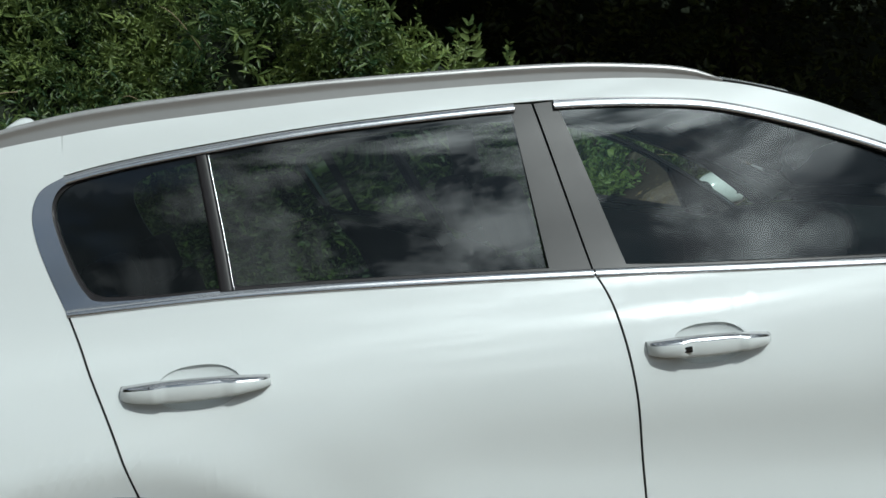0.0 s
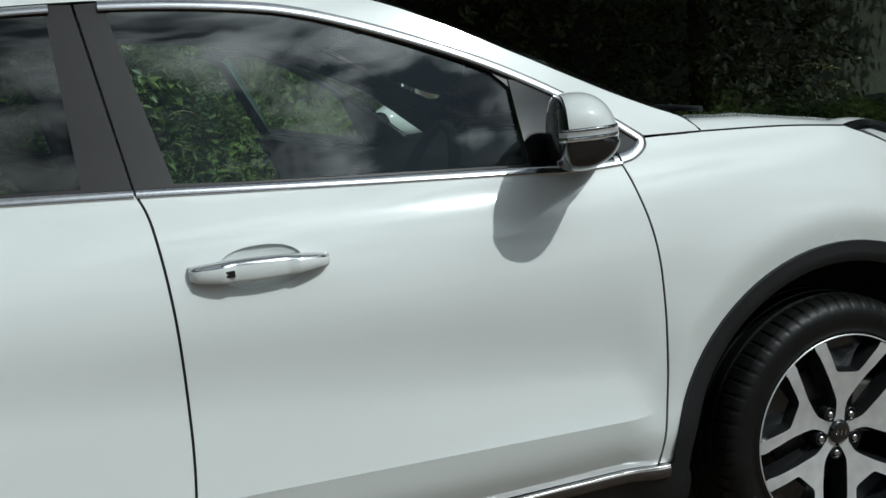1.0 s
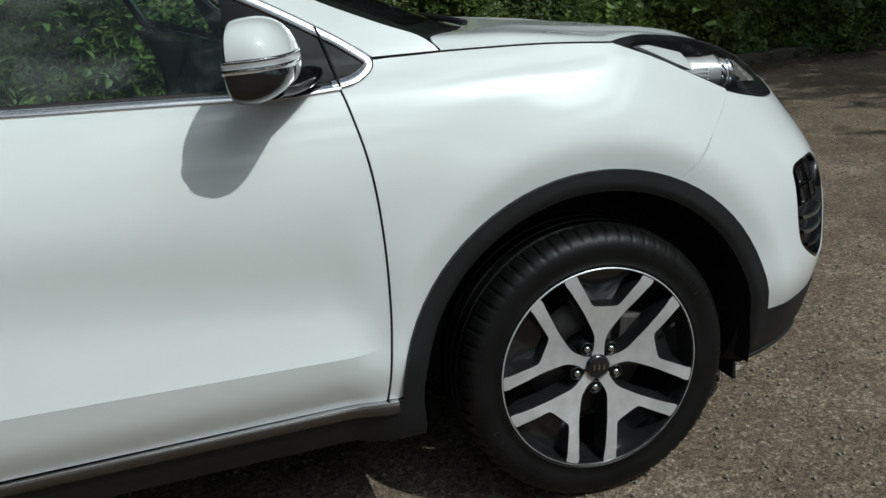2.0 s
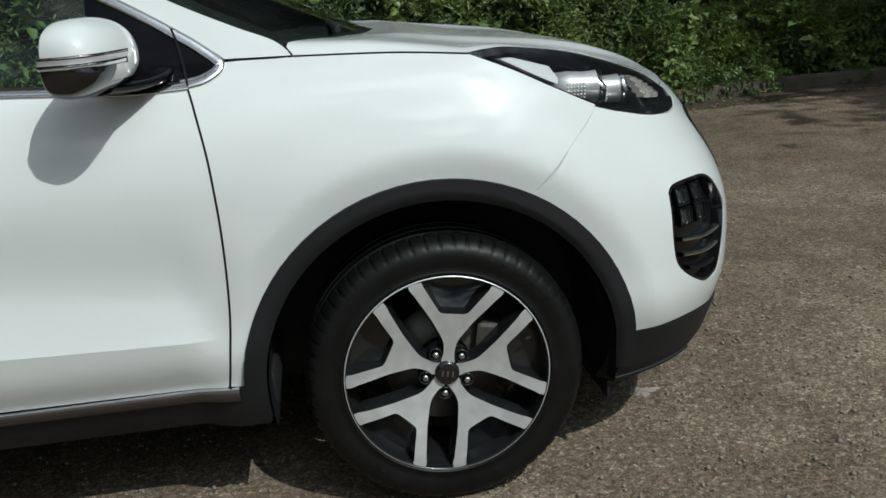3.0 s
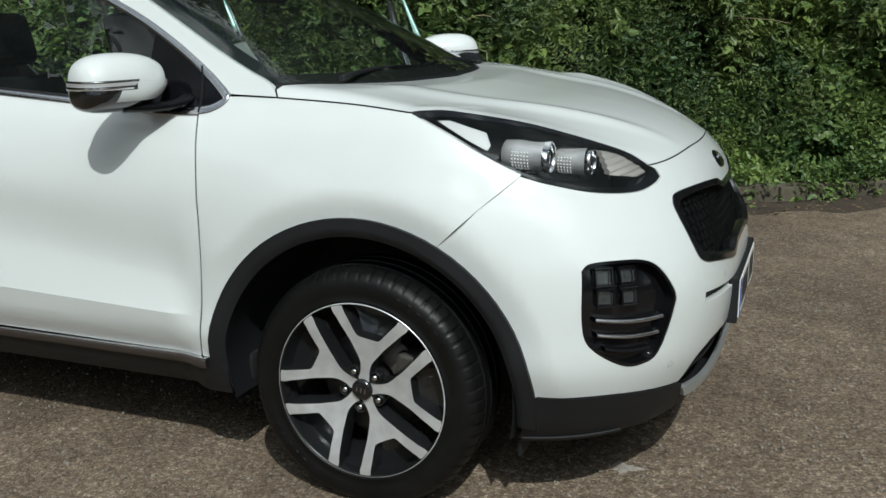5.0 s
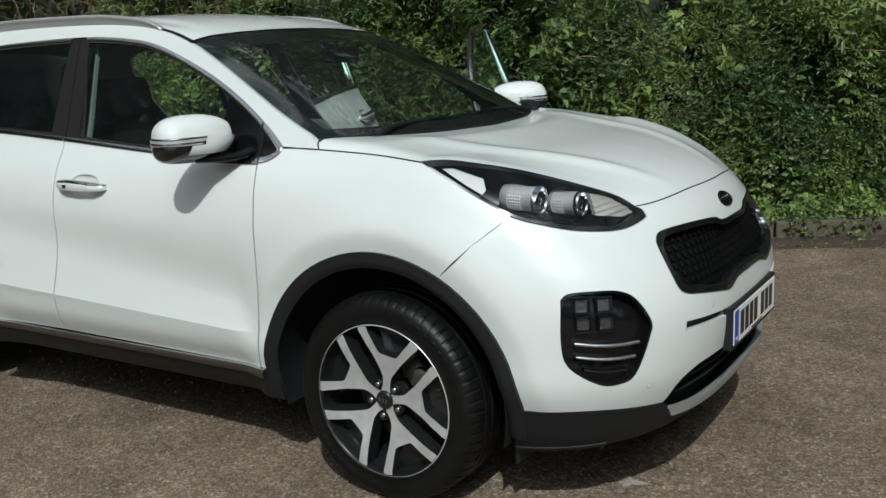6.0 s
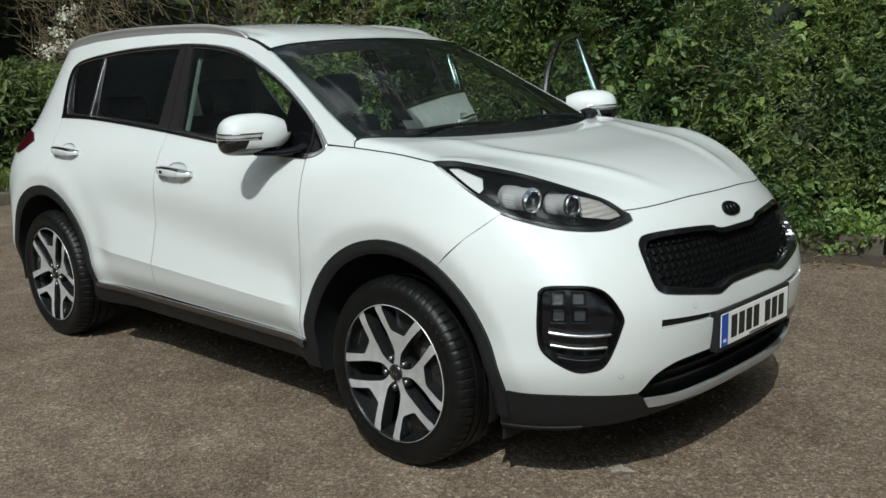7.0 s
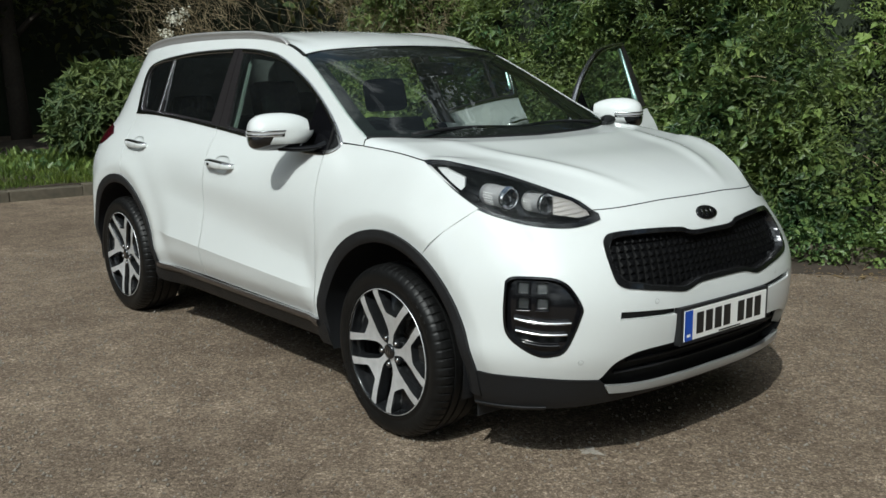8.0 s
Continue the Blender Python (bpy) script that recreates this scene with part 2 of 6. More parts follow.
def sheet(loops, place, cell=0.03, thick=0.015, flip=False, cells=None, crease=None):
    """A skin cut to an outline (and holes) in a flat chart, laid onto the surface by place(u, v, out), with turned-in edges."""
    bm = bmesh.new()
    for loop in loops:
        clean = [q for q, r in zip(loop, loop[1:] + loop[:1]) if math.dist(q, r) > 1e-5]
        vs = [bm.verts.new((u, v, 0)) for u, v in clean]
        for a, b in zip(vs, vs[1:] + vs[:1]):
            bm.edges.new((a, b))
    bmesh.ops.triangle_fill(bm, use_beauty=True, edges=bm.edges[:])
    us, vs = [q[0] for q in loops[0]], [q[1] for q in loops[0]]
    cu, cv = cells or (cell, cell)
    for lo, hi, c, axis in ((min(us), max(us), cu, (1, 0, 0)), (min(vs), max(vs), cv, (0, 1, 0))):
        for k in range(1, int((hi - lo) / c) + 1):
            at = lo + (hi - lo) * k / (int((hi - lo) / c) + 1)
            bmesh.ops.bisect_plane(bm, geom=bm.verts[:] + bm.edges[:] + bm.faces[:], dist=1e-6, plane_co=[at * a for a in axis], plane_no=axis)
    if crease:
        made = bmesh.ops.bisect_plane(bm, geom=bm.verts[:] + bm.edges[:] + bm.faces[:], dist=1e-6, plane_co=(crease[0], crease[1], 0), plane_no=(crease[2], 1, 0))
        for e in made["geom_cut"]:
            if isinstance(e, bmesh.types.BMEdge):
                e.smooth = False
    bm.normal_update()
    bmesh.ops.reverse_faces(bm, faces=[f for f in bm.faces if (f.normal.z < 0) != flip])
    flat = {v: (v.co.x, v.co.y) for v in bm.verts}
    edges = [(e, e.link_loops[0].vert, e.link_loops[0].link_loop_next.vert) for e in bm.edges if e.is_boundary]
    for v, (a, b) in flat.items():
        v.co = place(a, b, 0.0)
    if thick:
        deep = {}
        for e, a, b in edges:
            for v in (a, b):
                if v not in deep:
                    deep[v] = bm.verts.new(place(*flat[v], -thick))
            bm.faces.new((b, a, deep[a], deep[b]))
            e.smooth = False
    for f in bm.faces:
        f.smooth = True
    return bm


def ribbon(line, width_up, width_down, place, out=0.004, depth=0.012):
    """A raised strip along a line of the chart, with a softly crowned face."""
    bm = bmesh.new()
    rows = []
    n = len(line)
    for k, (u, v) in enumerate(line):
        a, b = line[max(k - 1, 0)], line[min(k + 1, n - 1)]
        tx, ty = b[0] - a[0], b[1] - a[1]
        long = math.hypot(tx, ty) or 1
        nx, ny = -ty / long, tx / long
        row = []
        for s, o in ((-width_down, -depth), (-width_down, out * 0.4), (-width_down * 0.6, out * 0.9), (0, out), (width_up * 0.6, out * 0.9), (width_up, out * 0.4), (width_up, -depth)):
            row.append(bm.verts.new(place(u + nx * s, v + ny * s, o)))
        rows.append(row)
    for r, q in zip(rows, rows[1:]):
        for k in range(len(r) - 1):
            bm.faces.new((r[k], q[k], q[k + 1], r[k + 1])).smooth = True
    bmesh.ops.recalc_face_normals(bm, faces=bm.faces[:])
    return bm


def patch(rear, front, left, right, n=24, m=24, lift=lambda s, t: 0.0):
    """A skin between four lines: rear and front run left to right, left and right run rear to front."""
    def at(line, s):
        k = min(int(s * (len(line) - 1)), len(line) - 2)
        f = s * (len(line) - 1) - k
        return Vector(line[k]).lerp(Vector(line[k + 1]), f)
    bm = bmesh.new()
    grid = []
    for i in range(n + 1):
        s = i / n
        row = []
        for j in range(m + 1):
            t = j / m
            a = at(rear, t).lerp(at(front, t), s) + at(left, s).lerp(at(right, s), t)
            b = Vector(rear[0]).lerp(Vector(rear[-1]), t).lerp(Vector(front[0]).lerp(Vector(front[-1]), t), s)
            q = a - b
            q.z += lift(s, t)
            row.append(bm.verts.new(q))
        grid.append(row)
    for a, b in zip(grid, grid[1:]):
        for j in range(m):
            bm.faces.new((a[j], b[j], b[j + 1], a[j + 1])).smooth = True
    bm.normal_update()
    if sum(f.normal.z for f in bm.faces) < 0:
        bmesh.ops.reverse_faces(bm, faces=bm.faces[:])
    return bm


def rim_in(bm, drop):
    """Turns the open edges of a skin down by drop."""
    for e in [e for e in bm.edges if e.is_boundary]:
        e.smooth = False
    made = bmesh.ops.extrude_edge_only(bm, edges=[e for e in bm.edges if e.is_boundary])["geom"]
    for v in made:
        if isinstance(v, bmesh.types.BMVert):
            v.co += Vector(drop)
    return bm


def box(bm, x0, x1, y0, y1, z0, z1, bevel=0.0, seg=2):
    made = bmesh.ops.create_cube(bm, size=1)["verts"]
    for v in made:
        v.co = ((x0 + x1) / 2 + v.co.x * (x1 - x0), (y0 + y1) / 2 + v.co.y * (y1 - y0), (z0 + z1) / 2 + v.co.z * (z1 - z0))
    if bevel:
        bmesh.ops.bevel(bm, geom=list({e for v in made for e in v.link_edges}), offset=bevel, segments=seg, affect="EDGES", profile=0.6)
    return bm


def lathe(profile, n=64, axis="y", wobble=None):
    """A turned body: (radius, place along the axis) pairs spun about the axis."""
    bm = bmesh.new()
    rings = []
    for i in range(n):
        a = 2 * math.pi * i / n
        ring = []
        for k, (r, h) in enumerate(profile):
            if wobble:
                r += wobble(i, k)
            ring.append(bm.verts.new((r * math.cos(a), h, r * math.sin(a)) if axis == "y" else (h, r * math.cos(a), r * math.sin(a))))
        rings.append(ring)
    for i in range(n):
        a, b = rings[i], rings[(i + 1) % n]
        for k in range(len(profile) - 1):
            if profile[k][0] == 0 and profile[k + 1][0] == 0:
                continue
            bm.faces.new((a[k], a[k + 1], b[k + 1], b[k])).smooth = True
    bmesh.ops.remove_doubles(bm, verts=bm.verts[:], dist=1e-6)
    bmesh.ops.recalc_face_normals(bm, faces=bm.faces[:])
    return bm


def tube(line, radius, n=8, flat=1.0):
    """A round bar along a line."""
    bm = bmesh.new()
    rings = []
    for k, q in enumerate(line):
        a, b = Vector(line[max(k - 1, 0)]), Vector(line[min(k + 1, len(line) - 1)])
        d = (b - a).normalized()
        side = d.cross((0, 0, 1))
        side = side.normalized() if side.length > 1e-4 else Vector((1, 0, 0))
        up = side.cross(d)
        r = radius(k / (len(line) - 1)) if callable(radius) else radius
        rings.append([bm.verts.new(Vector(q) + r * (math.cos(t) * side + flat * math.sin(t) * up)) for t in (2 * math.pi * i / n for i in range(n))])
    for a, b in zip(rings, rings[1:]):
        for i in range(n):
            bm.faces.new((a[i], a[(i + 1) % n], b[(i + 1) % n], b[i])).smooth = True
    bm.faces.new(rings[0][::-1])
    bm.faces.new(rings[-1])
    bmesh.ops.recalc_face_normals(bm, faces=bm.faces[:])
    return bm


def other_side(ob, parent):
    """The same part on the other side of the car."""
    bm = bmesh.new()
    bm.from_mesh(ob.data)
    for v in bm.verts:
        v.co.y = -v.co.y
    bmesh.ops.reverse_faces(bm, faces=bm.faces[:])
    twin = part(ob.name.split(".")[0], bm, list(ob.data.materials), parent, ob["label"] if "label" in ob else "")
    twin.matrix_basis = Matrix.Diagonal((1, -1, 1, 1)) @ ob.matrix_basis @ Matrix.Diagonal((1, -1, 1, 1))
    twin.visible_shadow = ob.visible_shadow
    return twin


def side_angle(x, z):
    return math.degrees(math.atan2(half_width(x, z), x - NOSE_AXIS))


def arch(axle, a0, a1, r=0.485, n=28):
    """Places on a wheel arch, from angle a0 to a1 (0: ahead, 90: up)."""
    return [(axle + r * math.cos(radians(a0 + (a1 - a0) * k / n)), HUB_Z + r * math.sin(radians(a0 + (a1 - a0) * k / n))) for k in range(n + 1)]
# ---- the car ----
car = tagged(new("car"), "white five-door compact SUV with both passenger-side doors open, parked on asphalt", "car")
G = 0.0028  # half a shut line


def cup(cx, cz, grow=1.0, n=36):
    """The rim of the hollow behind a door handle."""
    return [(cx + 0.086 * grow * math.copysign(abs(math.cos(t)) ** 0.8, math.cos(t)), cz + 0.041 * grow * math.sin(t)) for t in (2 * math.pi * k / n for k in range(n))]


CUPS = ((-1.372, 0.980), (-2.452, 1.018))

DOOR_FRONT = curve([(-0.527, 1.087), (-0.514, 1.03), (-0.495, 0.91), (-0.488, 0.75), (-0.494, 0.58), (-0.510, 0.45), (-0.522, 0.378)])
DOOR_MID = curve([(-1.586, 1.146), (-1.564, 1.078), (-1.549, 0.90), (-1.552, 0.667), (-1.57, 0.50), (-1.592, 0.384)])
DOOR_REAR = curve([(-2.717, 1.183), (-2.68, 1.088), (-2.625, 0.949), (-2.586, 0.82)])
BELT = curve([(-0.523, 1.085), (-0.66, 1.084), (-0.82, 1.096), (-1.235, 1.122), (-1.586, 1.146), (-2.026, 1.172), (-2.378, 1.186), (-2.717, 1.184)])
WINDOW_TOP = curve([(-0.438, 1.131), (-0.497, 1.175), (-0.678, 1.288), (-0.878, 1.386), (-1.15, 1.484), (-1.35, 1.521), (-1.645, 1.538), (-2.1, 1.530),
                    (-2.43, 1.507), (-2.61, 1.488), (-2.715, 1.470)])
WINDOW_REAR = curve([(-2.715, 1.470), (-2.765, 1.445), (-2.785, 1.400), (-2.778, 1.34), (-2.752, 1.265), (-2.717, 1.184)])
ROOF_EDGE = curve([(-0.283, 1.130), (-0.325, 1.166), (-0.4, 1.199), (-0.5, 1.246), (-0.6, 1.298), (-0.7, 1.351), (-0.878, 1.442), (-1.012, 1.500), (-1.2, 1.552), (-1.5, 1.584), (-2.0, 1.592), (-2.5, 1.578),
                   (-2.722, 1.562), (-2.95, 1.535), (-3.1, 1.505)])
BONNET_SIDE = curve([(-0.283, 1.130), (-0.05, 1.118), (0.128, 1.100)])
LAMP_TOP = curve([(65.0, 1.100), (62.0, 1.105), (57.0, 1.101), (44.5, 1.062), (31.3, 0.988), (27.6, 0.945), (26.3, 0.930)])
LAMP_LOW = curve([(26.3, 0.930), (26.2, 0.912), (31.8, 0.889), (39.0, 0.897), (45.0, 0.921), (49.0, 0.944), (54.4, 0.996), (59.5, 1.050), (65.0, 1.098)])
GS = 0.0006  # half the finer line beside the bumper
SEAM = [(0.236, 0.770), (0.335, 0.865), (0.423, 0.944)]


def between(line, lo, hi):
    return [q for q in line if min(lo, hi) <= q[0] <= max(lo, hi)]


def top_at(x):
    """Height of the window opening's upper line."""
    for (x0, z0), (x1, z1) in zip(WINDOW_TOP, WINDOW_TOP[1:]):
        if x1 <= x <= x0:
            return z0 + (z1 - z0) * (x - x0) / ((x1 - x0) or 1)
    return WINDOW_TOP[-1][1]


def belt_at(x):
    for (x0, z0), (x1, z1) in zip(BELT, BELT[1:]):
        if x1 <= x <= x0:
            return z0 + (z1 - z0) * (x - x0) / ((x1 - x0) or 1)
    return BELT[-1][1]


def handle_bar(x0, x1, z0, z1):
    """A pull handle: a bowed bar with a rounded section."""
    bm = bmesh.new()
    rings = []
    for k in range(25):
        t = k / 24
        x, z = x0 + (x1 - x0) * t, z0 + (z1 - z0) * t
        bow = math.sin(math.pi * min(1, max(0, t))) ** 0.45
        tall = 0.0225 * (0.25 + 0.75 * math.sin(math.pi * (0.05 + 0.92 * t)) ** 0.5) * (1.08 - 0.2 * t)
        near, far = -0.004 + 0.020 * bow, 0.012 + 0.034 * bow
        ring = []
        for i in range(14):
            a = 2 * math.pi * i / 14
            ca, sa = math.cos(a), math.sin(a)
            ca, sa = math.copysign(abs(ca) ** 0.62, ca), math.copysign(abs(sa) ** 0.62, sa)
            o = (near + far) / 2 + (far - near) / 2 * ca * (1.0 if 0.25 < t < 0.75 else 1.5)
            y = -half_width(x, z0) - o
            ring.append(bm.verts.new((x, y, z + tall * sa - 0.1 * (o - near))))
        rings.append(ring)
    for a, b in zip(rings, rings[1:]):
        for i in range(14):
            f = bm.faces.new((a[i], a[(i + 1) % 14], b[(i + 1) % 14], b[i]))
            f.smooth = True
            f.material_index = 1 if 1 <= i <= 5 else 0
    bm.faces.new(rings[0][::-1])
    bm.faces.new(rings[-1])
    bmesh.ops.recalc_face_normals(bm, faces=bm.faces[:])
    return bm


# driver's side, lower body
fender = part("front_fender", sheet([
    [(x + G, z) for x, z in DOOR_FRONT] + [(-0.480, 0.374)] + arch(0, 175, 61.6) + [(x - GS, z) for x, z in SEAM]
    + [on_nose(a, z)[0::2] for a, z in reversed(between(LAMP_LOW, 49.2, 65))][::-1] + [(x, z - 0.0045) for x, z in reversed(BONNET_SIDE)]
    + [(-0.33, 1.126), (-0.40, 1.128), (-0.438, 1.128), (-0.470, 1.108), (-0.505, 1.094)]], on_side, 0.017), PAINT, car)
front_door = part("front_door", sheet([
    between(BELT, -0.529, -1.58) + [(-1.5835, 1.1458)] + [(x + G, z) for x, z in DOOR_MID] + [(-0.53, 0.376)] + [(x - G, z) for x, z in reversed(DOOR_FRONT)], cup(*CUPS[0])], on_side, 0.024, 0.018, crease=CREASE), PAINT, car, "closed white driver's door")
rear_door = part("rear_door", sheet([
    [(-1.5885, 1.1462)] + [(x, z) for x, z in BELT if x < -1.592] + [(x + G, z) for x, z in DOOR_REAR] + arch(-2.67, 78, 5, 0.4835) + [(-2.17, 0.374), (-1.60, 0.384)]
    + [(x - G, z) for x, z in reversed(DOOR_MID)], cup(*CUPS[1])], on_side, 0.024, 0.018, crease=CREASE), PAINT, car, "closed white rear door")
quarter = part("rear_quarter", sheet([
    [(x - G, z) for x, z in reversed(DOOR_REAR)] + [(x - 0.002, z) for x, z in reversed(WINDOW_REAR)]
    + [(-2.718, 1.474)] + [q for q in ROOF_EDGE if q[0] <= -2.722] + [(-3.13, 1.46), (-3.2, 1.3), (-3.3, 1.1), (-3.36, 0.9), (-3.38, 0.6), (-3.37, 0.42), (-3.3, 0.37)]
    + arch(-2.67, 176, 81)], on_side, 0.03), PAINT, car)
pillar = part("roof_side_panel", sheet([
    ROOF_EDGE[:next(k for k, q in enumerate(ROOF_EDGE) if q[0] < -2.721)] + [(-2.720, 1.562), (-2.720, 1.474)]
    + [(x, z + 0.004) for x, z in reversed(WINDOW_TOP)]], on_side, 0.022, thick=0.02), PAINT, car)
for ob in (fender, quarter, pillar):
    other_side(ob, car)

# dark strips down in the shut lines: rubber and the gap's shade as one colour
for line, name in ((DOOR_FRONT, "door_seal"), (DOOR_MID, "door_seal"), (DOOR_REAR, "door_seal"), (SEAM, "bumper_seal")):
    part(name, ribbon(line, (GS if line is SEAM else G) - 0.0003, (GS if line is SEAM else G) - 0.0003, lambda x, z, o: on_side(x, z, o - 0.0035), 0.0, 0.01), GAP_DARK, car)

# the shut line's shade drawn over the mirror mount as a raised strip
part("door_seal", ribbon(curve([(-0.524, 1.086), (-0.532, 1.135), (-0.543, 1.185), (-0.551, 1.212)], 4), G * 0.9, G * 0.9, lambda x, z, o: on_side(x, z, o + 0.0055), 0.0008, 0.01), GAP_DARK, car)
# arches, sill and lower cladding
for axle in AXLES:
    ring = [(a, r) for a in (-14, 194) for r in (0.42, 0.489)]
    def on_arch(a, r, out, axle=axle):
        x, z = axle + r * math.cos(radians(a)), HUB_Z + r * math.sin(radians(a))
        return on_side(x, z, 0.012 + out - 0.010 * step(0.455, 0.437, r))
    bm = sheet([[(-8, 0.437), (188, 0.437), (188, 0.4885), (-8, 0.4885)]], on_arch, thick=0.05, cells=(5, 0.012), flip=True)
    ob = part("arch_cladding", bm, PLASTIC, car, "black grained plastic wheel arch trim")
    other_side(ob, car)
    bm = bmesh.new()
    n = 40
    rows = [[bm.verts.new((axle + 0.432 * math.cos(radians(-12 + 204 * k / n)), y, HUB_Z + 0.432 * math.sin(radians(-12 + 204 * k / n)))) for y in (-0.872, -0.45)] for k in range(n + 1)]
    for a, b in zip(rows, rows[1:]):
        bm.faces.new((a[0], b[0], b[1], a[1])).smooth = True
    hub = bm.verts.new((axle, -0.45, HUB_Z))
    for a, b in zip(rows, rows[1:]):
        bm.faces.new((a[1], b[1], hub))
    ob = part("wheel_well", bm, PLASTIC, car)
    other_side(ob, car)
def on_sill(x, z, out):
    return on_side(x, z, 0.012 + out)
sill = part("sill_cladding", sheet([[(-2.21, 0.374), (-2.25, 0.262), (-0.442, 0.262), (-0.437, 0.268), (-0.4375, 0.330), (-0.452, 0.374)]], on_sill, 0.04, thick=0.06), PLASTIC, car, "black plastic sill trim")
strip = part("sill_strip", ribbon([(-2.17 + 1.67 * k / 60, 0.356 + 0.003 * math.sin(k / 19)) for k in range(61)], 0.016, 0.016, on_sill, 0.010), BRONZE, car, "glossy dark bronze strip along the sill")
bright = part("sill_edge", ribbon([(-2.17 + 1.67 * k / 60, 0.3735) for k in range(61)], 0.0018, 0.0018, on_sill, 0.004), CHROME, car, "thin bright edge on the sill")
for ob in (sill, strip, bright):
    other_side(ob, car)

# windows of the driver's side: frames, panes, bright trim
def inset(x, d):
    return top_at(x) - d
front_glass = [(-1.509, 1.156)] + [(x, belt_at(x) + 0.012) for x in (-1.4, -1.2, -1.0, -0.85, -0.745)] + [(-0.738, 1.18), (-0.737, 1.275)] \
    + [(x, inset(x, 0.022)) for x in (-0.78, -0.85, -0.95, -1.05, -1.15, -1.25, -1.35, -1.45, -1.53)] + [(-1.587, 1.515)]
rear_glass = [(-2.366, 1.199)] + [(x, belt_at(x) + 0.013) for x in (-2.2, -2.0, -1.85)] + [(-1.684, 1.166), (-1.703, 1.516)] \
    + [(x, inset(x, 0.020)) for x in (-1.8, -1.95, -2.1, -2.25)] + [(-2.402, 1.488)]
quarter_glass = curve([(-2.64, 1.206), (-2.52, 1.200), (-2.398, 1.199)], 3) + curve([(-2.432, 1.486), (-2.55, 1.475), (-2.66, 1.460), (-2.715, 1.442), (-2.738, 1.405), (-2.728, 1.345), (-2.70, 1.27), (-2.672, 1.222), (-2.64, 1.206)], 4)
tip = [(-0.443, 1.125), (-0.47, 1.106), (-0.523, 1.087)]
def on_frame(x, z, out):
    return on_side(x, z, out - 0.005)
def on_pane(x, z, out):
    low = max(0.0, 1.2 - z)
    return (x, -half_width(x, max(z, 1.2)) - 0.44 * low + 0.011 - 0.045 * (max(z, 1.2) - 1.36) - out, z)
frame_f = part("window_frame", sheet([tip[:2] + between(BELT, -0.523, -1.58) + [(-1.584, 1.146), (-1.6455, 1.536)] + [q for q in reversed(WINDOW_TOP) if q[0] > -1.643], front_glass], on_frame, 0.03, thick=0.02), PILLAR, front_door, "dark satin window frame and pillar trim")
frame_r = part("window_frame", sheet([[(-1.589, 1.1462)] + [q for q in BELT if q[0] < -1.592] + WINDOW_REAR[::-1] + [q for q in reversed(WINDOW_TOP) if q[0] < -1.652] + [(-1.6515, 1.536)], rear_glass, quarter_glass], on_frame, 0.03, thick=0.02), PILLAR, rear_door, "dark satin window frame and pillar trim")
glass_f = part("window_pane", sheet([front_glass], on_pane, 0.04, thick=0.004), SIDE_GLASS, front_door, "clear green-tinted side glass")
glass_r = part("window_pane", sheet([rear_glass], on_pane, 0.04, thick=0.004), PRIVACY, rear_door, "dark privacy glass")
glass_q = part("window_pane", sheet([quarter_glass], on_pane, 0.04, thick=0.004), PRIVACY, rear_door, "dark privacy glass")
sail = part("mirror_sail", sheet([[(-0.462, 1.114), (-0.53, 1.097), (-0.741, 1.100), (-0.739, 1.295), (-0.70, 1.287), (-0.62, 1.242), (-0.54, 1.192), (-0.468, 1.138)]],
                                 lambda x, z, out: on_side(x, z, out - 0.001), 0.03), SAIL, front_door, "gloss black mirror mount")
trim = [
    part("belt_trim", ribbon(between(BELT, -0.49, -1.58) + [(-1.584, 1.146)], 0.009, 0.008, on_side, 0.005), CHROME, front_door, "bright belt trim"),
    part("belt_trim", ribbon([(-1.5885, 1.1462)] + [q for q in BELT if q[0] < -1.592], 0.009, 0.008, on_side, 0.005), CHROME, rear_door, "bright belt trim"),
    part("top_trim", ribbon(curve([(-0.54, 1.090), (-0.495, 1.096), (-0.462, 1.111), (-0.451, 1.125), (-0.462, 1.138), (-0.50, 1.168)], 5)[:-1] + [(x, z - 0.008) for x, z in WINDOW_TOP if -1.643 < x < -0.50], 0.010, 0.012, on_side, 0.005), CHROME, front_door, "bright window surround"),
    part("top_trim", ribbon([(x, z - 0.008) for x, z in WINDOW_TOP if x < -1.652] , 0.009, 0.009, on_side, 0.005), CHROME, rear_door, "bright window surround"),
    part("rear_trim", sheet([WINDOW_REAR + [(-2.40, 1.186), (-2.398, 1.196)] + curve([(-2.52, 1.196), (-2.645, 1.200), (-2.678, 1.220), (-2.706, 1.27), (-2.733, 1.345), (-2.744, 1.405), (-2.721, 1.449), (-2.66, 1.466), (-2.60, 1.474)], 4)
                             + [(-2.60, 1.489), (-2.66, 1.480)]], lambda x, z, out: on_side(x, z, out + 0.003), 0.03), CHROME, rear_door, "satin trim behind the quarter window"),
]
bar = part("division_bar", ribbon([(-2.385, 1.194), (-2.394, 1.29), (-2.406, 1.39), (-2.418, 1.49)], 0.014, 0.014, on_frame, 0.004), PILLAR, rear_door)
edge = part("bar_edge", ribbon([(-2.369, 1.196), (-2.378, 1.29), (-2.390, 1.39), (-2.402, 1.488)], 0.0014, 0.0014, on_frame, 0.005), CHROME, rear_door)

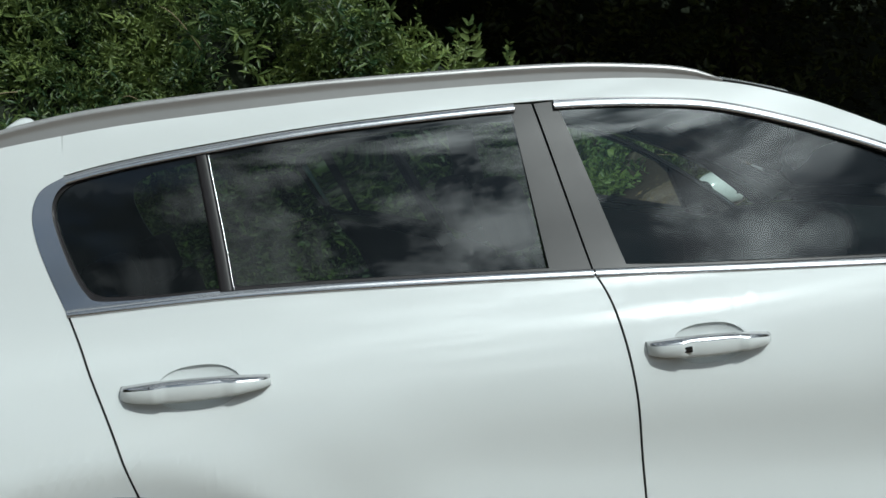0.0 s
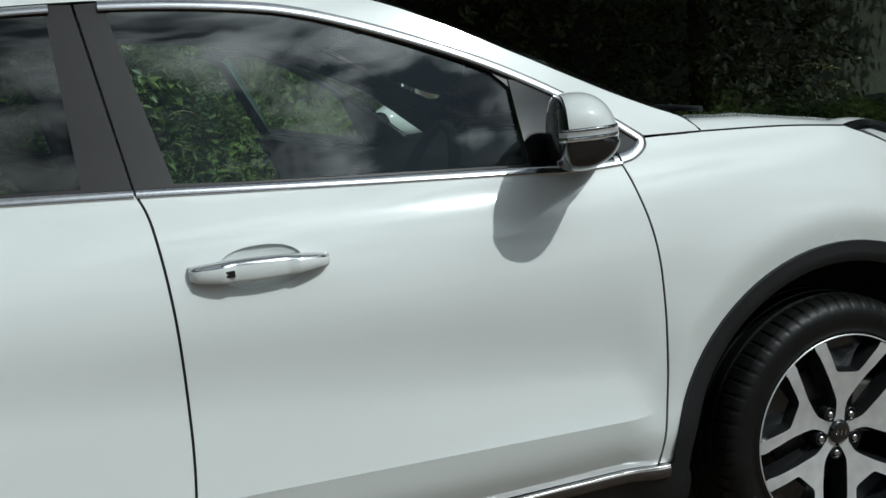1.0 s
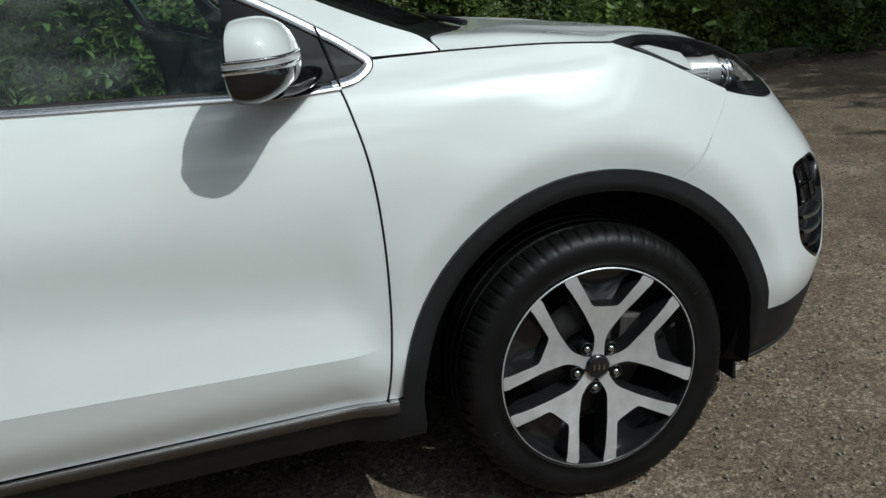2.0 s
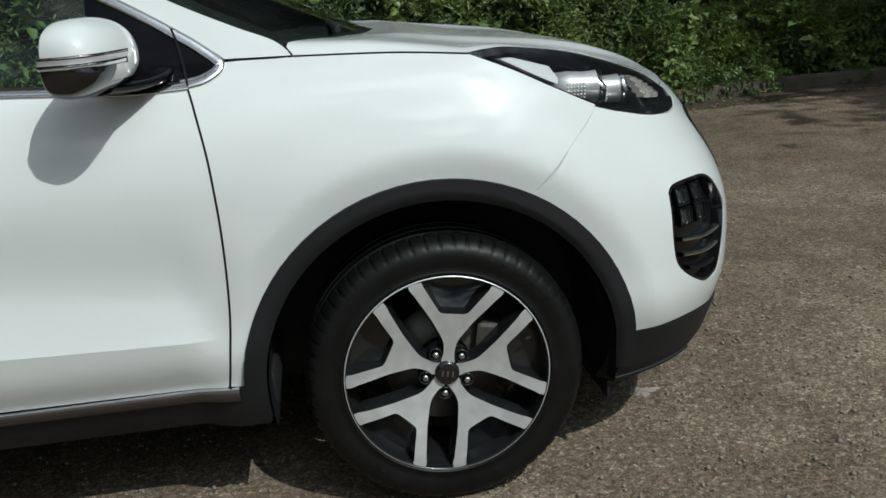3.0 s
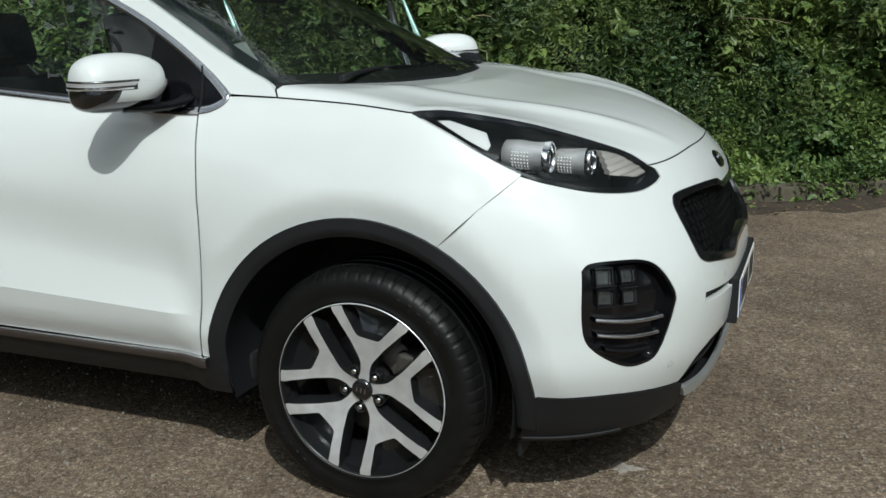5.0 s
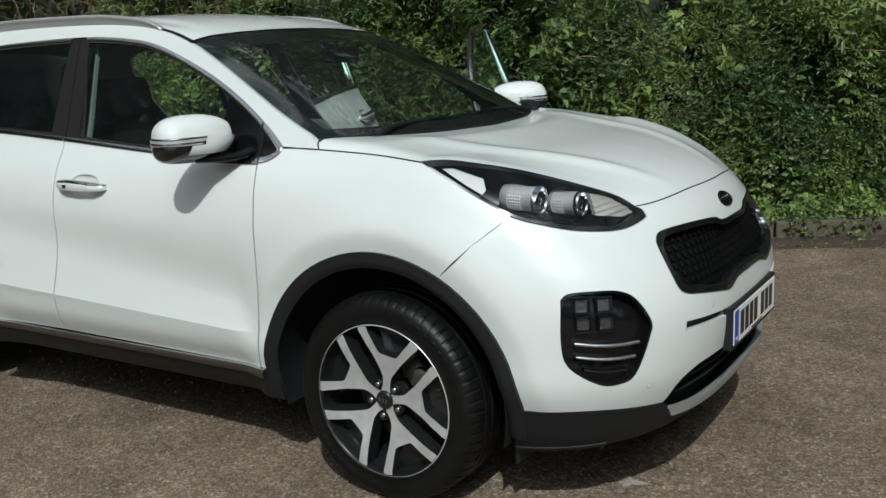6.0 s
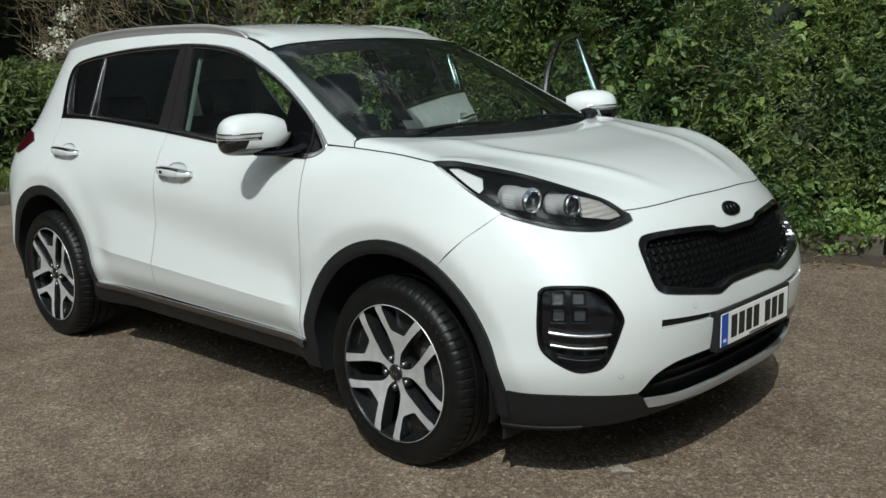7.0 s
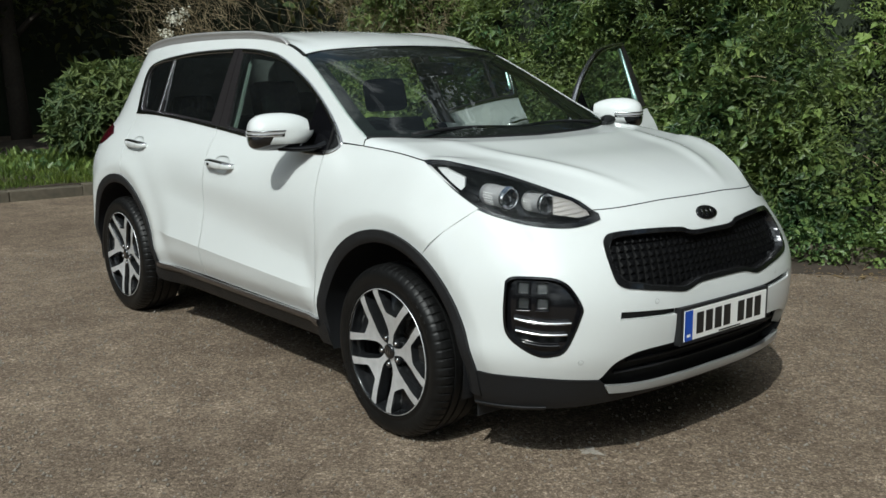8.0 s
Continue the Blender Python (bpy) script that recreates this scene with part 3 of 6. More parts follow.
# handles
HANDLES = ((front_door, -1.513, -1.238, 0.986, 0.979), (rear_door, -2.606, -2.308, 1.024, 1.018))
handles = []
for door, x0, x1, z0, z1 in HANDLES:
    handles.append(part("door_handle", handle_bar(x0, x1, z0, z1), [PAINT, CHROME], door, "white pull handle with a bright upper face"))
    w = half_width(x0 + 0.062, z0)
    handles.append(part("handle_seam", box(bmesh.new(), x0 + 0.0612, x0 + 0.0628, -w - 0.0440, -w - 0.01, z0 - 0.0185, z0 + 0.014, 0.0004), DARK, door))
bm = bmesh.new()
w = half_width(-1.438, 0.985)
box(bm, -1.447, -1.429, -w - 0.0475, -w - 0.02, 0.974, 0.987, 0.002)
handles.append(part("key_button", bm, BLACK, front_door, "black square touch button"))

for door, c in zip((front_door, rear_door), CUPS):
    def in_cup(x, z, out, c=c):
        d = min(1.0, math.hypot((x - c[0]) / 0.086, (z - c[1]) / 0.041))
        return on_side(x, z, out - 0.004 - 0.015 * (1 - d * d) ** 0.8)
    handles.append(part("handle_cup", sheet([cup(*c, 1.03)], in_cup, 0.009, thick=0), PAINT, door))

# inner sides of the doors
def on_inner(x, z, out):
    return on_side(x, z, out - 0.055 - 0.03 * bump(z - 0.8, 0.2))
card_f = part("door_card", sheet([[(-0.56, 1.07), (-1.56, 1.13), (-1.53, 0.9), (-1.55, 0.42), (-0.56, 0.42)]], on_inner, 0.08, thick=0.02), DARK, front_door, "black inner door trim")
card_r = part("door_card", sheet([[(-1.62, 1.13), (-2.55, 1.17), (-2.5, 0.9), (-2.2, 0.6), (-2.12, 0.42), (-1.62, 0.42)]], on_inner, 0.08, thick=0.02), DARK, rear_door, "black inner door trim")

# passenger side: the same two doors, swung open on their hinges
def hinge(x, y, degrees):
    """Swung about its hinges, which lean, so that the free end rises a little."""
    return Matrix.Translation((x, y, 0)) @ pose(0, 0, 0, 1.8, 0, 0) @ pose(0, 0, 0, 0, 0, degrees) @ Matrix.Translation((-x, -y, 0))
for door, m, label in ((front_door, hinge(-0.50, 0.85, -71.5), "white passenger door standing wide open"), (rear_door, hinge(-1.60, 0.86, -71), "white rear passenger door standing wide open")):
    twin = other_side(door, car)
    tagged(twin, label)
    for child in door.children:
        if child is not edge:
            other_side(child, twin)
    twin.matrix_basis = m
    # pale half-metal tube: the glow in the glass edge is put into its colour
    lo, hi = ((-1.478, 1.165), (-1.552, 1.500)) if door is front_door else ((-2.664, 1.235), (-2.728, 1.425))
    bm = tube([(x, half_width(x, z) - 0.013, z) for x, z in ((lo[0] + (hi[0] - lo[0]) * k / 6, lo[1] + (hi[1] - lo[1]) * k / 6) for k in range(7))], 0.010, 8)
    part("glass_edge", bm, TEAL, twin, "pale green lit edge of the window glass")

# bonnet, windscreen, roof
NOSE_END = 27.4  # where the bonnet's front edge meets the lamp
def nose_z(a):
    """Height of the bonnet's front edge, by the angle off straight ahead."""
    return 0.943 + 0.016 * step(NOSE_END, 8, abs(a))
edge_r = [on_side(x, z) for x, z in BONNET_SIDE] + [on_nose(a, z) for a, z in LAMP_TOP[3:] if a > NOSE_END] + [on_nose(NOSE_END, nose_z(NOSE_END))]
def mirror_y(line):
    return [(x, -y, z) for x, y, z in line]
def across(half):
    """A line from the driver's side to the other, from its first half."""
    return list(half) + mirror_y(list(half)[-2::-1])
cowl = across(curve([(-0.283, edge_r[0][1], 1.130), (-0.297, -0.752, 1.155), (-0.255, -0.68, 1.158), (-0.185, -0.57, 1.153), (-0.095, -0.34, 1.145), (-0.05, 0, 1.141)], 6))
nose_line = across([on_nose(a, nose_z(a)) for a in [NOSE_END * (1 - k / 12) for k in range(13)]])
def bonnet_lift(s, t):
    u = abs(2 * t - 1)
    long = math.sin(math.pi * min(1, s * 1.02) ** 1.7) ** 0.8 if 0 < s < 0.98 else 0
    ridge = 0.011 * bump(u - 0.68 + 0.20 * s, 0.065) * min(1, 3.2 * (1 - s)) * min(1, 3 * s)
    fall = math.sin(math.pi * (s - 0.15) / 0.85) if s > 0.15 else 0
    return 0.016 * long * (1 - u**2.4) + ridge - 0.036 * fall * (1 - u**6)
def even(line, n):
    """The same line in n even steps."""
    total = [0.0]
    for a, b in zip(line, line[1:]):
        total.append(total[-1] + math.dist(a, b))
    out, k = [], 0
    for i in range(n + 1):
        want = total[-1] * i / n
        while k < len(line) - 2 and total[k + 1] < want:
            k += 1
        f = (want - total[k]) / ((total[k + 1] - total[k]) or 1)
        out.append(tuple(Vector(line[k]).lerp(Vector(line[k + 1]), f)))
    return out
bonnet_r = even(edge_r, 40)
# the skin follows a calm edge line; the cut-out for the lamp bends only its outermost part
calm = [Vector(q) for q in bonnet_r]
for _ in range(24):
    calm = [calm[0]] + [(a + 2 * b + c) / 4 for a, b, c in zip(calm, calm[1:], calm[2:])] + [calm[-1]]
bonnet_bm = patch(even(cowl, 60), even(nose_line, 60), calm, mirror_y([tuple(q) for q in calm]), 40, 60, bonnet_lift)
bonnet_bm.verts.ensure_lookup_table()
for i in range(41):
    d = Vector(bonnet_r[i]) - calm[i]
    for j in range(61):
        u = 1 - 2 * j / 60
        v = bonnet_bm.verts[61 * i + j]
        v.co += Vector((d.x, d.y if u > 0 else -d.y, d.z)) * step(0.70, 1.0, abs(u))
skin = set(bonnet_bm.verts)
rim_in(bonnet_bm, (0, 0, -0.006))
for v in bonnet_bm.verts:
    if v not in skin:
        v.co.y *= 0.984
        v.co.x -= 0.010 * step(0.1, 0.5, v.co.x)
part("bonnet", bonnet_bm, PAINT, car, "white bonnet with two raised ridges")
# strips that draw the shade in the bonnet's gaps as dark lines
gap_line = part("bonnet_seal", ribbon([(x, z - 0.0024) for x, z in BONNET_SIDE], 0.0026, 0.0026, lambda x, z, o: on_side(x, z, o - 0.0012), 0.0, 0.012), GAP_DARK, car)
other_side(gap_line, car)
part("bonnet_seal", ribbon([(NOSE_END * (1 - k / 20), nose_z(NOSE_END * (1 - k / 20)) - 0.0018) for k in range(41)], 0.0020, 0.0020, lambda a, z, o: on_nose(a, z, o - 0.0012), 0.0, 0.012), GAP_DARK, car)
gap_line = part("pillar_seal", tube([tuple(Vector(q) + Vector((-0.002, 0, 0.0005))) for q in cowl[:7]], 0.0026, 6), GAP_DARK, car)
other_side(gap_line, car)

screen_r = even([tuple(Vector(on_side(x, z)) + Vector((0, 0.004, -0.003))) for x, z in ROOF_EDGE if -1.013 <= x <= -0.322], 20)
base = across(curve([screen_r[0], (-0.272, -0.69, 1.164), (-0.205, -0.58, 1.160), (-0.125, -0.36, 1.153), (-0.085, 0, 1.150)], 8))
head = across(curve([screen_r[-1], (-0.985, -0.50, 1.521), (-0.958, -0.25, 1.537), (-0.948, 0, 1.542)], 8))
def screen_lift(s, t):
    return 0.010 * 4 * s * (1 - s) * (1 - abs(2 * t - 1) ** 4)
WINDSCREEN = patch(even(base, 40), even(head, 40), screen_r, mirror_y(screen_r), 20, 40, screen_lift)
part("windscreen", WINDSCREEN, WIND, car, "wide curved windscreen")
# black border printed round the glass, on its inner face
bm = patch(even(base, 40), even(head, 40), screen_r, mirror_y(screen_r), 40, 80, lambda s, t: screen_lift(s, t) - 0.006)
bm.faces.ensure_lookup_table()
bmesh.ops.delete(bm, geom=[f for k, f in enumerate(bm.faces) if 3 <= k // 80 < 34 and 4 <= k % 80 < 76], context="FACES")
part("windscreen_border", bm, DARK, car)
bm = patch(even(cowl, 40), even(base, 40), [cowl[0], screen_r[0]], mirror_y([cowl[0], screen_r[0]]), 4, 40, lambda s, t: -0.012 * math.sin(math.pi * s))
for v in bm.verts:
    v.co.z -= 0.004
part("cowl_cover", bm, PLASTIC, car, "black plastic cowl below the windscreen")
roof_r = even([on_side(x, z) for x, z in ROOF_EDGE if x <= -1.011], 40)
tail_top = across(curve([roof_r[-1], (-3.14, -0.3, 1.53), (-3.16, 0, 1.535)], 6))
def roof_lift(s, t):
    u = abs(2 * t - 1)
    return 0.005 * math.sin(math.pi * s) * (1 - u**4) - 0.008 * bump(u - 0.84, 0.05) * min(1, 8 * s) * min(1, 8 * (1 - s))
part("roof", patch(even(head, 48), even(tail_top, 48), roof_r, mirror_y(roof_r), 40, 48, roof_lift), PAINT, car, "white roof")

ditch = [q for q in ROOF_EDGE if -1.245 < q[0] < -0.985]
for side in (1, -1):
    part("roof_ditch", tube([(x, side * (-half_width(x, z) + 0.016), z + 0.002) for x, z in ditch], lambda t: 0.013 * min(1, 0.3 + 4 * (1 - t)), 8, 0.5), GAP_DARK, car, "black rubber strip beside the roof panel")
# tail, closed behind the quarters
bm = bmesh.new()
rows = []
for k in range(25):
    z = 0.37 + (1.52 - 0.37) * k / 24
    edge_x = smooth([(0.37, -3.29), (0.42, -3.365), (0.6, -3.375), (0.9, -3.355), (1.1, -3.295), (1.3, -3.195), (1.46, -3.125), (1.52, -3.10)], z)
    wide = half_width(edge_x, z)
    row = []
    for j in range(33):
        y = -wide + 2 * wide * j / 32
        near, far = edge_x, -3.7
        for _ in range(22):
            m = (near + far) / 2
            near, far = (m, far) if half_width(m, z) > abs(y) else (near, m)
        row.append(bm.verts.new((near, y, z)))
    rows.append(row)
for a, b in zip(rows, rows[1:]):
    for j in range(32):
        bm.faces.new((a[j + 1], a[j], b[j], b[j + 1])).smooth = True
part("tailgate", bm, PAINT, car, "white tailgate")
lamp = part("tail_lamp", sheet([curve([(-2.93, 1.052), (-3.02, 1.088), (-3.2, 1.10), (-3.285, 1.095), (-3.29, 1.02), (-3.20, 0.985), (-3.10, 0.978), (-3.02, 1.005), (-2.93, 1.052)], 1)], lambda x, z, o: on_side(x, z, o + 0.006), 0.03), RED, car, "dark red wrap-round tail lamp")
other_side(lamp, car)
# roof rails and aerial
RAIL_TOP = [(-3.0, 1.552), (-2.85, 1.589), (-2.67, 1.615), (-2.4, 1.630), (-2.14, 1.636), (-1.9, 1.635), (-1.55, 1.627), (-1.33, 1.605), (-1.24, 1.586), (-1.175, 1.556)]
ROOF_Z = [(x, z) for x, z in reversed(ROOF_EDGE)]
bm = bmesh.new()
rings = []
for k in range(61):
    x = -3.0 + 1.825 * k / 60
    low = smooth(ROOF_Z, x) - 0.012
    high = max(low + 0.004, smooth(RAIL_TOP, x))
    y, tall = half_width(x, low + 0.012), high - low
    m = min(1.0, tall / 0.045)
    ring = [(0.004, 0), (0.002, 0.5 * tall), (0.002, tall - 0.019 * m), (0.006, tall - 0.014 * m), (0.006, tall - 0.008 * m), (0.001, tall - 0.002 * m), (-0.008, tall), (-0.018, tall - 0.003 * m), (-0.024, tall - 0.012 * m), (-0.024, 0)]
    rings.append([bm.verts.new((x, -y - o + 0.004, low + h)) for o, h in ring])
for a, b in zip(rings, rings[1:]):
    for i in range(9):
        bm.faces.new((a[i], b[i], b[i + 1], a[i + 1])).smooth = True
bm.faces.new(rings[0])
bm.faces.new(rings[-1])
bmesh.ops.recalc_face_normals(bm, faces=bm.faces[:])
rail = part("roof_rail", bm, RAIL, car, "brushed metal roof rail")
other_side(rail, car)
bm = bmesh.new()
rows = []
for k in range(13):
    t = k / 12
    tall = 0.062 * math.sin(math.pi * t**0.55) ** 0.8 if 0 < t < 1 else 0.0
    rows.append([bm.verts.new((-2.90 - 0.17 * t, 0.028 * math.sin(math.pi * t) ** 0.5 * math.cos(a), 1.578 - 0.02 * t + 1.3 * tall * math.sin(a))) for a in (math.pi * i / 8 for i in range(9))])
for a, b in zip(rows, rows[1:]):
    for i in range(8):
        bm.faces.new((a[i], a[i + 1], b[i + 1], b[i])).smooth = True
part("aerial", bm, PAINT, car, "white shark-fin aerial")

# front bumper with its openings
FOG = curve([(44.2, 0.717), (43.0, 0.734), (39.5, 0.737), (35.9, 0.731), (33.6, 0.704), (31.7, 0.636), (32.0, 0.593), (34.2, 0.484), (36.5, 0.458), (39.5, 0.463), (43.6, 0.521), (44.5, 0.598), (44.2, 0.717)], 4)[:-1]
GRILLE_HALF = curve([(0, 0.846), (5.0, 0.846), (7.2, 0.852), (9.3, 0.864), (17, 0.872), (24.4, 0.869), (26.5, 0.852), (26.9, 0.814), (26.0, 0.72), (24.6, 0.692), (22, 0.680), (16, 0.660), (11.6, 0.645), (9.6, 0.650), (6.5, 0.664), (0, 0.666)], 4)
GRILLE = GRILLE_HALF + [(-a, z) for a, z in GRILLE_HALF[-2:0:-1]]
SLIT = [(25.2, 0.608), (25.4, 0.579), (13.2, 0.568), (13.0, 0.590)]
def flip_half(loop):
    return [(-a, z) for a, z in reversed(loop)]
seam_a = [(side_angle(x + GS, z), z) for x, z in SEAM]
arch_a = [(side_angle(x, z), z) for x, z in arch(0, 61.5, 3, 0.485)]
half = [(a, z) for a, z in reversed(seam_a)] + arch_a + curve([(49.0, 0.378), (44, 0.378), (38, 0.376), (28.4, 0.361)], 4) + curve([(27.8, 0.372), (25.9, 0.421), (23, 0.447), (20.2, 0.457), (14, 0.461), (0, 0.462)], 4)
top = [(a, nose_z(a) - 0.0035) for a in [NOSE_END * k / 12 for k in range(13)]] + [(a - 0.12, z - 0.001) for a, z in LAMP_TOP[3:] if 26.32 < a < NOSE_END - 0.15] + [(a, z - 0.003) for a, z in between(LAMP_LOW, 26.2, 48.9)]
half = top[:-1] + half
outline = half + [(-a, z) for a, z in reversed(half[1:-1])]
bumper = part("front_bumper", sheet([outline, FOG, flip_half(FOG), GRILLE, SLIT, flip_half(SLIT)], on_nose, thick=0.03, cells=(1.6, 0.025), flip=True), PAINT, car, "white front bumper")
VALANCE = [(50.0, 0.374), (49, 0.3755), (44, 0.3755), (38, 0.3735), (28.4, 0.3585), (27.2, 0.342), (26.5, 0.30), (14, 0.285), (0, 0.282)]
VAL_LOW = [(0, 0.270), (20, 0.266), (32, 0.250), (44, 0.240), (49.5, 0.232), (50.2, 0.236)]
part("valance", sheet([VALANCE + [(-a, z) for a, z in VALANCE[-2::-1]] + [(-a, z) for a, z in VAL_LOW[::-1]] + VAL_LOW[1:]], lambda a, z, o: on_nose(a, z, o + 0.006), thick=0.05, cells=(2.5, 0.03), flip=True), PLASTIC, car, "black plastic lower front apron")
SKID = curve([(27.2, 0.336), (20, 0.322), (10, 0.318), (0, 0.318)], 5)
SKID_LOW = curve([(0, 0.286), (12, 0.288), (22, 0.297), (26.4, 0.305)], 5)
part("skid_plate", sheet([SKID + [(-a, z) for a, z in SKID[-2::-1]] + [(-a, z) for a, z in SKID_LOW[::-1]] + SKID_LOW[1:]], lambda a, z, o: on_nose(a, z, o + 0.014 + 0.008 * step(0.335, 0.295, z)), thick=0.02, cells=(1.6, 0.01), flip=True), GREY, car, "silver painted skid strip")
lip = part("apron_lip", ribbon([(50.0 - 13.0 * k / 24, 0.2385 + 0.012 * (k / 24) ** 1.5) for k in range(25)], 0.009, 0.006, lambda a, z, o: on_nose(a, z, o + 0.008), 0.006, 0.03), PLASTIC, car, "black lip along the lower edge of the apron")
other_side(lip, car)
bm = box(bmesh.new(), 0.424, 0.434, -0.80, -0.52, 0.175, 0.262, 0.003)
other_side(part("air_deflector", bm, PLASTIC, car, "black rubber flap ahead of the wheel"), car)
intake = part("lower_intake", sheet([[(28.0, 0.275), (28.0, 0.35), (26, 0.43), (20, 0.468), (0, 0.472), (-20, 0.468), (-26, 0.43), (-28.0, 0.35), (-28.0, 0.275)]], lambda a, z, o: on_nose(a, z, o - 0.045), thick=0, cells=(3, 0.03), flip=True), DARK, car, "black lower air intake")
for k in range(2):
    z = 0.372 + 0.042 * k
    w = 25.0 - 2.2 * k
    part("slat", ribbon([(a, z) for a in [-w + 2 * w * i / 40 for i in range(41)]], 0.004, 0.004, lambda a, z, o: on_nose(a, z, o - 0.03), 0.012, 0.02), PLASTIC, intake)
part("slit_back", sheet([[(26, 0.615), (26, 0.57), (-26, 0.57), (-26, 0.615)]], lambda a, z, o: on_nose(a, z, o - 0.022), thick=0, cells=(3, 0.03), flip=True), DARK, car)

# grille
c_z = 0.757
def shrink(loop, d, da):
    out = []
    for a, z in loop:
        out.append((a - math.copysign(min(abs(a), da), a) * (1 if abs(a) > 20 else 0), z - math.copysign(d, z - c_z)))
    return out
grille = part("grille", sheet([GRILLE], lambda a, z, o: on_nose(a, z, o - 0.045), thick=0, cells=(2.5, 0.03), flip=True), DARK, car, "gloss black radiator grille")
part("grille_frame", sheet([GRILLE, shrink(GRILLE, 0.015, 0.9)], lambda a, z, o: on_nose(a, z, o + 0.004), thick=0.045, cells=(1.6, 0.02), flip=True), BLACK, grille, "gloss black grille surround")
inner_rim = shrink(GRILLE, 0.016, 1.0)
part("inner_rim", ribbon(inner_rim + inner_rim[:1], 0.0022, 0.0022, lambda a, z, o: on_nose(a, z, o - 0.004), 0.006, 0.01), BADGE_DARK, grille, "dark chrome inner edge")
def in_grille(a, z):
    inside = False
    for (a0, z0), (a1, z1) in zip(GRILLE, GRILLE[1:] + GRILLE[:1]):
        if (z0 > z) != (z1 > z) and a < (a1 - a0) * (z - z0) / (z1 - z0) + a0:
            inside = not inside
    return inside
bm = bmesh.new()
for r in range(9):
    z = 0.662 + 0.0245 * r
    for c in range(33):
        a = -26.4 + 1.65 * c
        if not (in_grille(a - 0.9, z) and in_grille(a + 0.9, z) and in_grille(a, z - 0.016) and in_grille(a, z + 0.016)):
            continue
        q = [bm.verts.new(on_nose(a + da, z + dz, o)) for da, dz, o in ((-0.70, -0.010, -0.028), (0.70, -0.010, -0.028), (0.70, 0.010, -0.028), (-0.70, 0.010, -0.028), (0.3, -0.004, -0.024))]
        for i in range(4):
            bm.faces.new((q[i], q[4], q[(i + 1) % 4]))
bmesh.ops.recalc_face_normals(bm, faces=bm.faces[:])
tagged(part("grille_mesh", bm, MESH, grille, "gloss black diamond mesh"), kind="stuff")

# badge, sensors, plate
def oval(a0, z0, wide, tall, out, n=28, dome=0.004):
    bm = bmesh.new()
    rings = []
    for f, o in ((1.0, -0.004), (1.0, 0.0), (0.9, dome * 0.7), (0.5, dome), (0.02, dome)):
        rings.append([bm.verts.new(on_nose(a0 + wide * f * math.cos(t), z0 + tall * f * math.sin(t), out + o)) for t in (2 * math.pi * i / n for i in range(n))])
    for r, q in zip(rings, rings[1:]):
        for i in range(n):
            bm.faces.new((r[i], q[i], q[(i + 1) % n], r[(i + 1) % n])).smooth = True
    bm.faces.new(rings[-1])
    bmesh.ops.recalc_face_normals(bm, faces=bm.faces[:])
    return bm
badge = part("badge", oval(0, 0.897, 3.35, 0.0245, 0.002), BLACK, car, "black oval badge with bright strokes")
for k in (-1, 0, 1):
    part("stroke", sheet([[(1.35 * k - 0.55, 0.886), (1.35 * k - 0.15, 0.886), (1.35 * k + 0.3, 0.909), (1.35 * k - 0.1, 0.909)]], lambda a, z, o: on_nose(a, z, o + 0.0075), thick=0.003, cells=(1, 0.02), flip=True), BADGE, badge)
for a, z in ((18.0, 0.628), (31.9, 0.437), (-18.0, 0.628), (-31.9, 0.437)):
    s = part("parking_sensor", oval(a, z, 0.40, 0.0077, 0.0005, 18, 0.0005), PAINT, car, "round white parking sensor")
    ring = [[(a + f * 0.40 * math.cos(2 * math.pi * i / 24), z + f * 0.0077 * math.sin(2 * math.pi * i / 24)) for i in range(24)] for f in (1.18, 1.0)]
    part("sensor_gap", sheet(ring, lambda a, z, o: on_nose(a, z, o + 0.0006), thick=0, cells=(1, 0.01), flip=True), GREY, s)
bm = bmesh.new()
box(bm, 0.9050, 0.9340, -0.278, 0.278, 0.448, 0.590, 0.004)
holder = part("number_plate", bm, PLASTIC, car, "white front number plate in a black holder")
bm = box(bmesh.new(), 0.9340, 0.9375, -0.26, 0.26, 0.463, 0.577, 0.001)
part("plate", bm, PLATE_W, holder)
bm = box(bmesh.new(), 0.9375, 0.9385, -0.259, -0.213, 0.464, 0.576)
part("blue_band", bm, PLATE_B, holder)
bm = box(bmesh.new(), 0.9385, 0.9390, -0.246, -0.226, 0.478, 0.488)
part("band_mark", bm, PLATE_W, holder)
for k in range(7):
    y = -0.168 + 0.056 * k + (0.034 if k > 3 else 0)
    part("plate_bar", box(bmesh.new(), 0.9376, 0.9386, y - 0.021, y + 0.021, 0.482, 0.561), INK, holder)
part("maker_line", box(bmesh.new(), 0.9376, 0.9384, -0.05, 0.09, 0.4665, 0.4715), PLASTIC, holder)
# ---- lamps ----
def tilt_box(center, ax, ay, az, sx, sy, sz, bevel=0.0):
    bm = box(bmesh.new(), -sx / 2, sx / 2, -sy / 2, sy / 2, -sz / 2, sz / 2, bevel)
    m = Matrix((ax, ay, az)).transposed().to_4x4()
    m.translation = center
    bmesh.ops.transform(bm, matrix=m, verts=bm.verts[:])
    return bm


def nose_frame(a, z, out=0.0):
    """Place, and the ways outward, sideways and up, on the front."""
    p, q, r = Vector(on_nose(a, z, out)), Vector(on_nose(a + 1, z, out)), Vector(on_nose(a, z + 0.01, out))
    side = (p - q).normalized()
    up = (r - p).normalized()
    outward = side.cross(up).normalized()
    return p, outward, side, outward.cross(side)


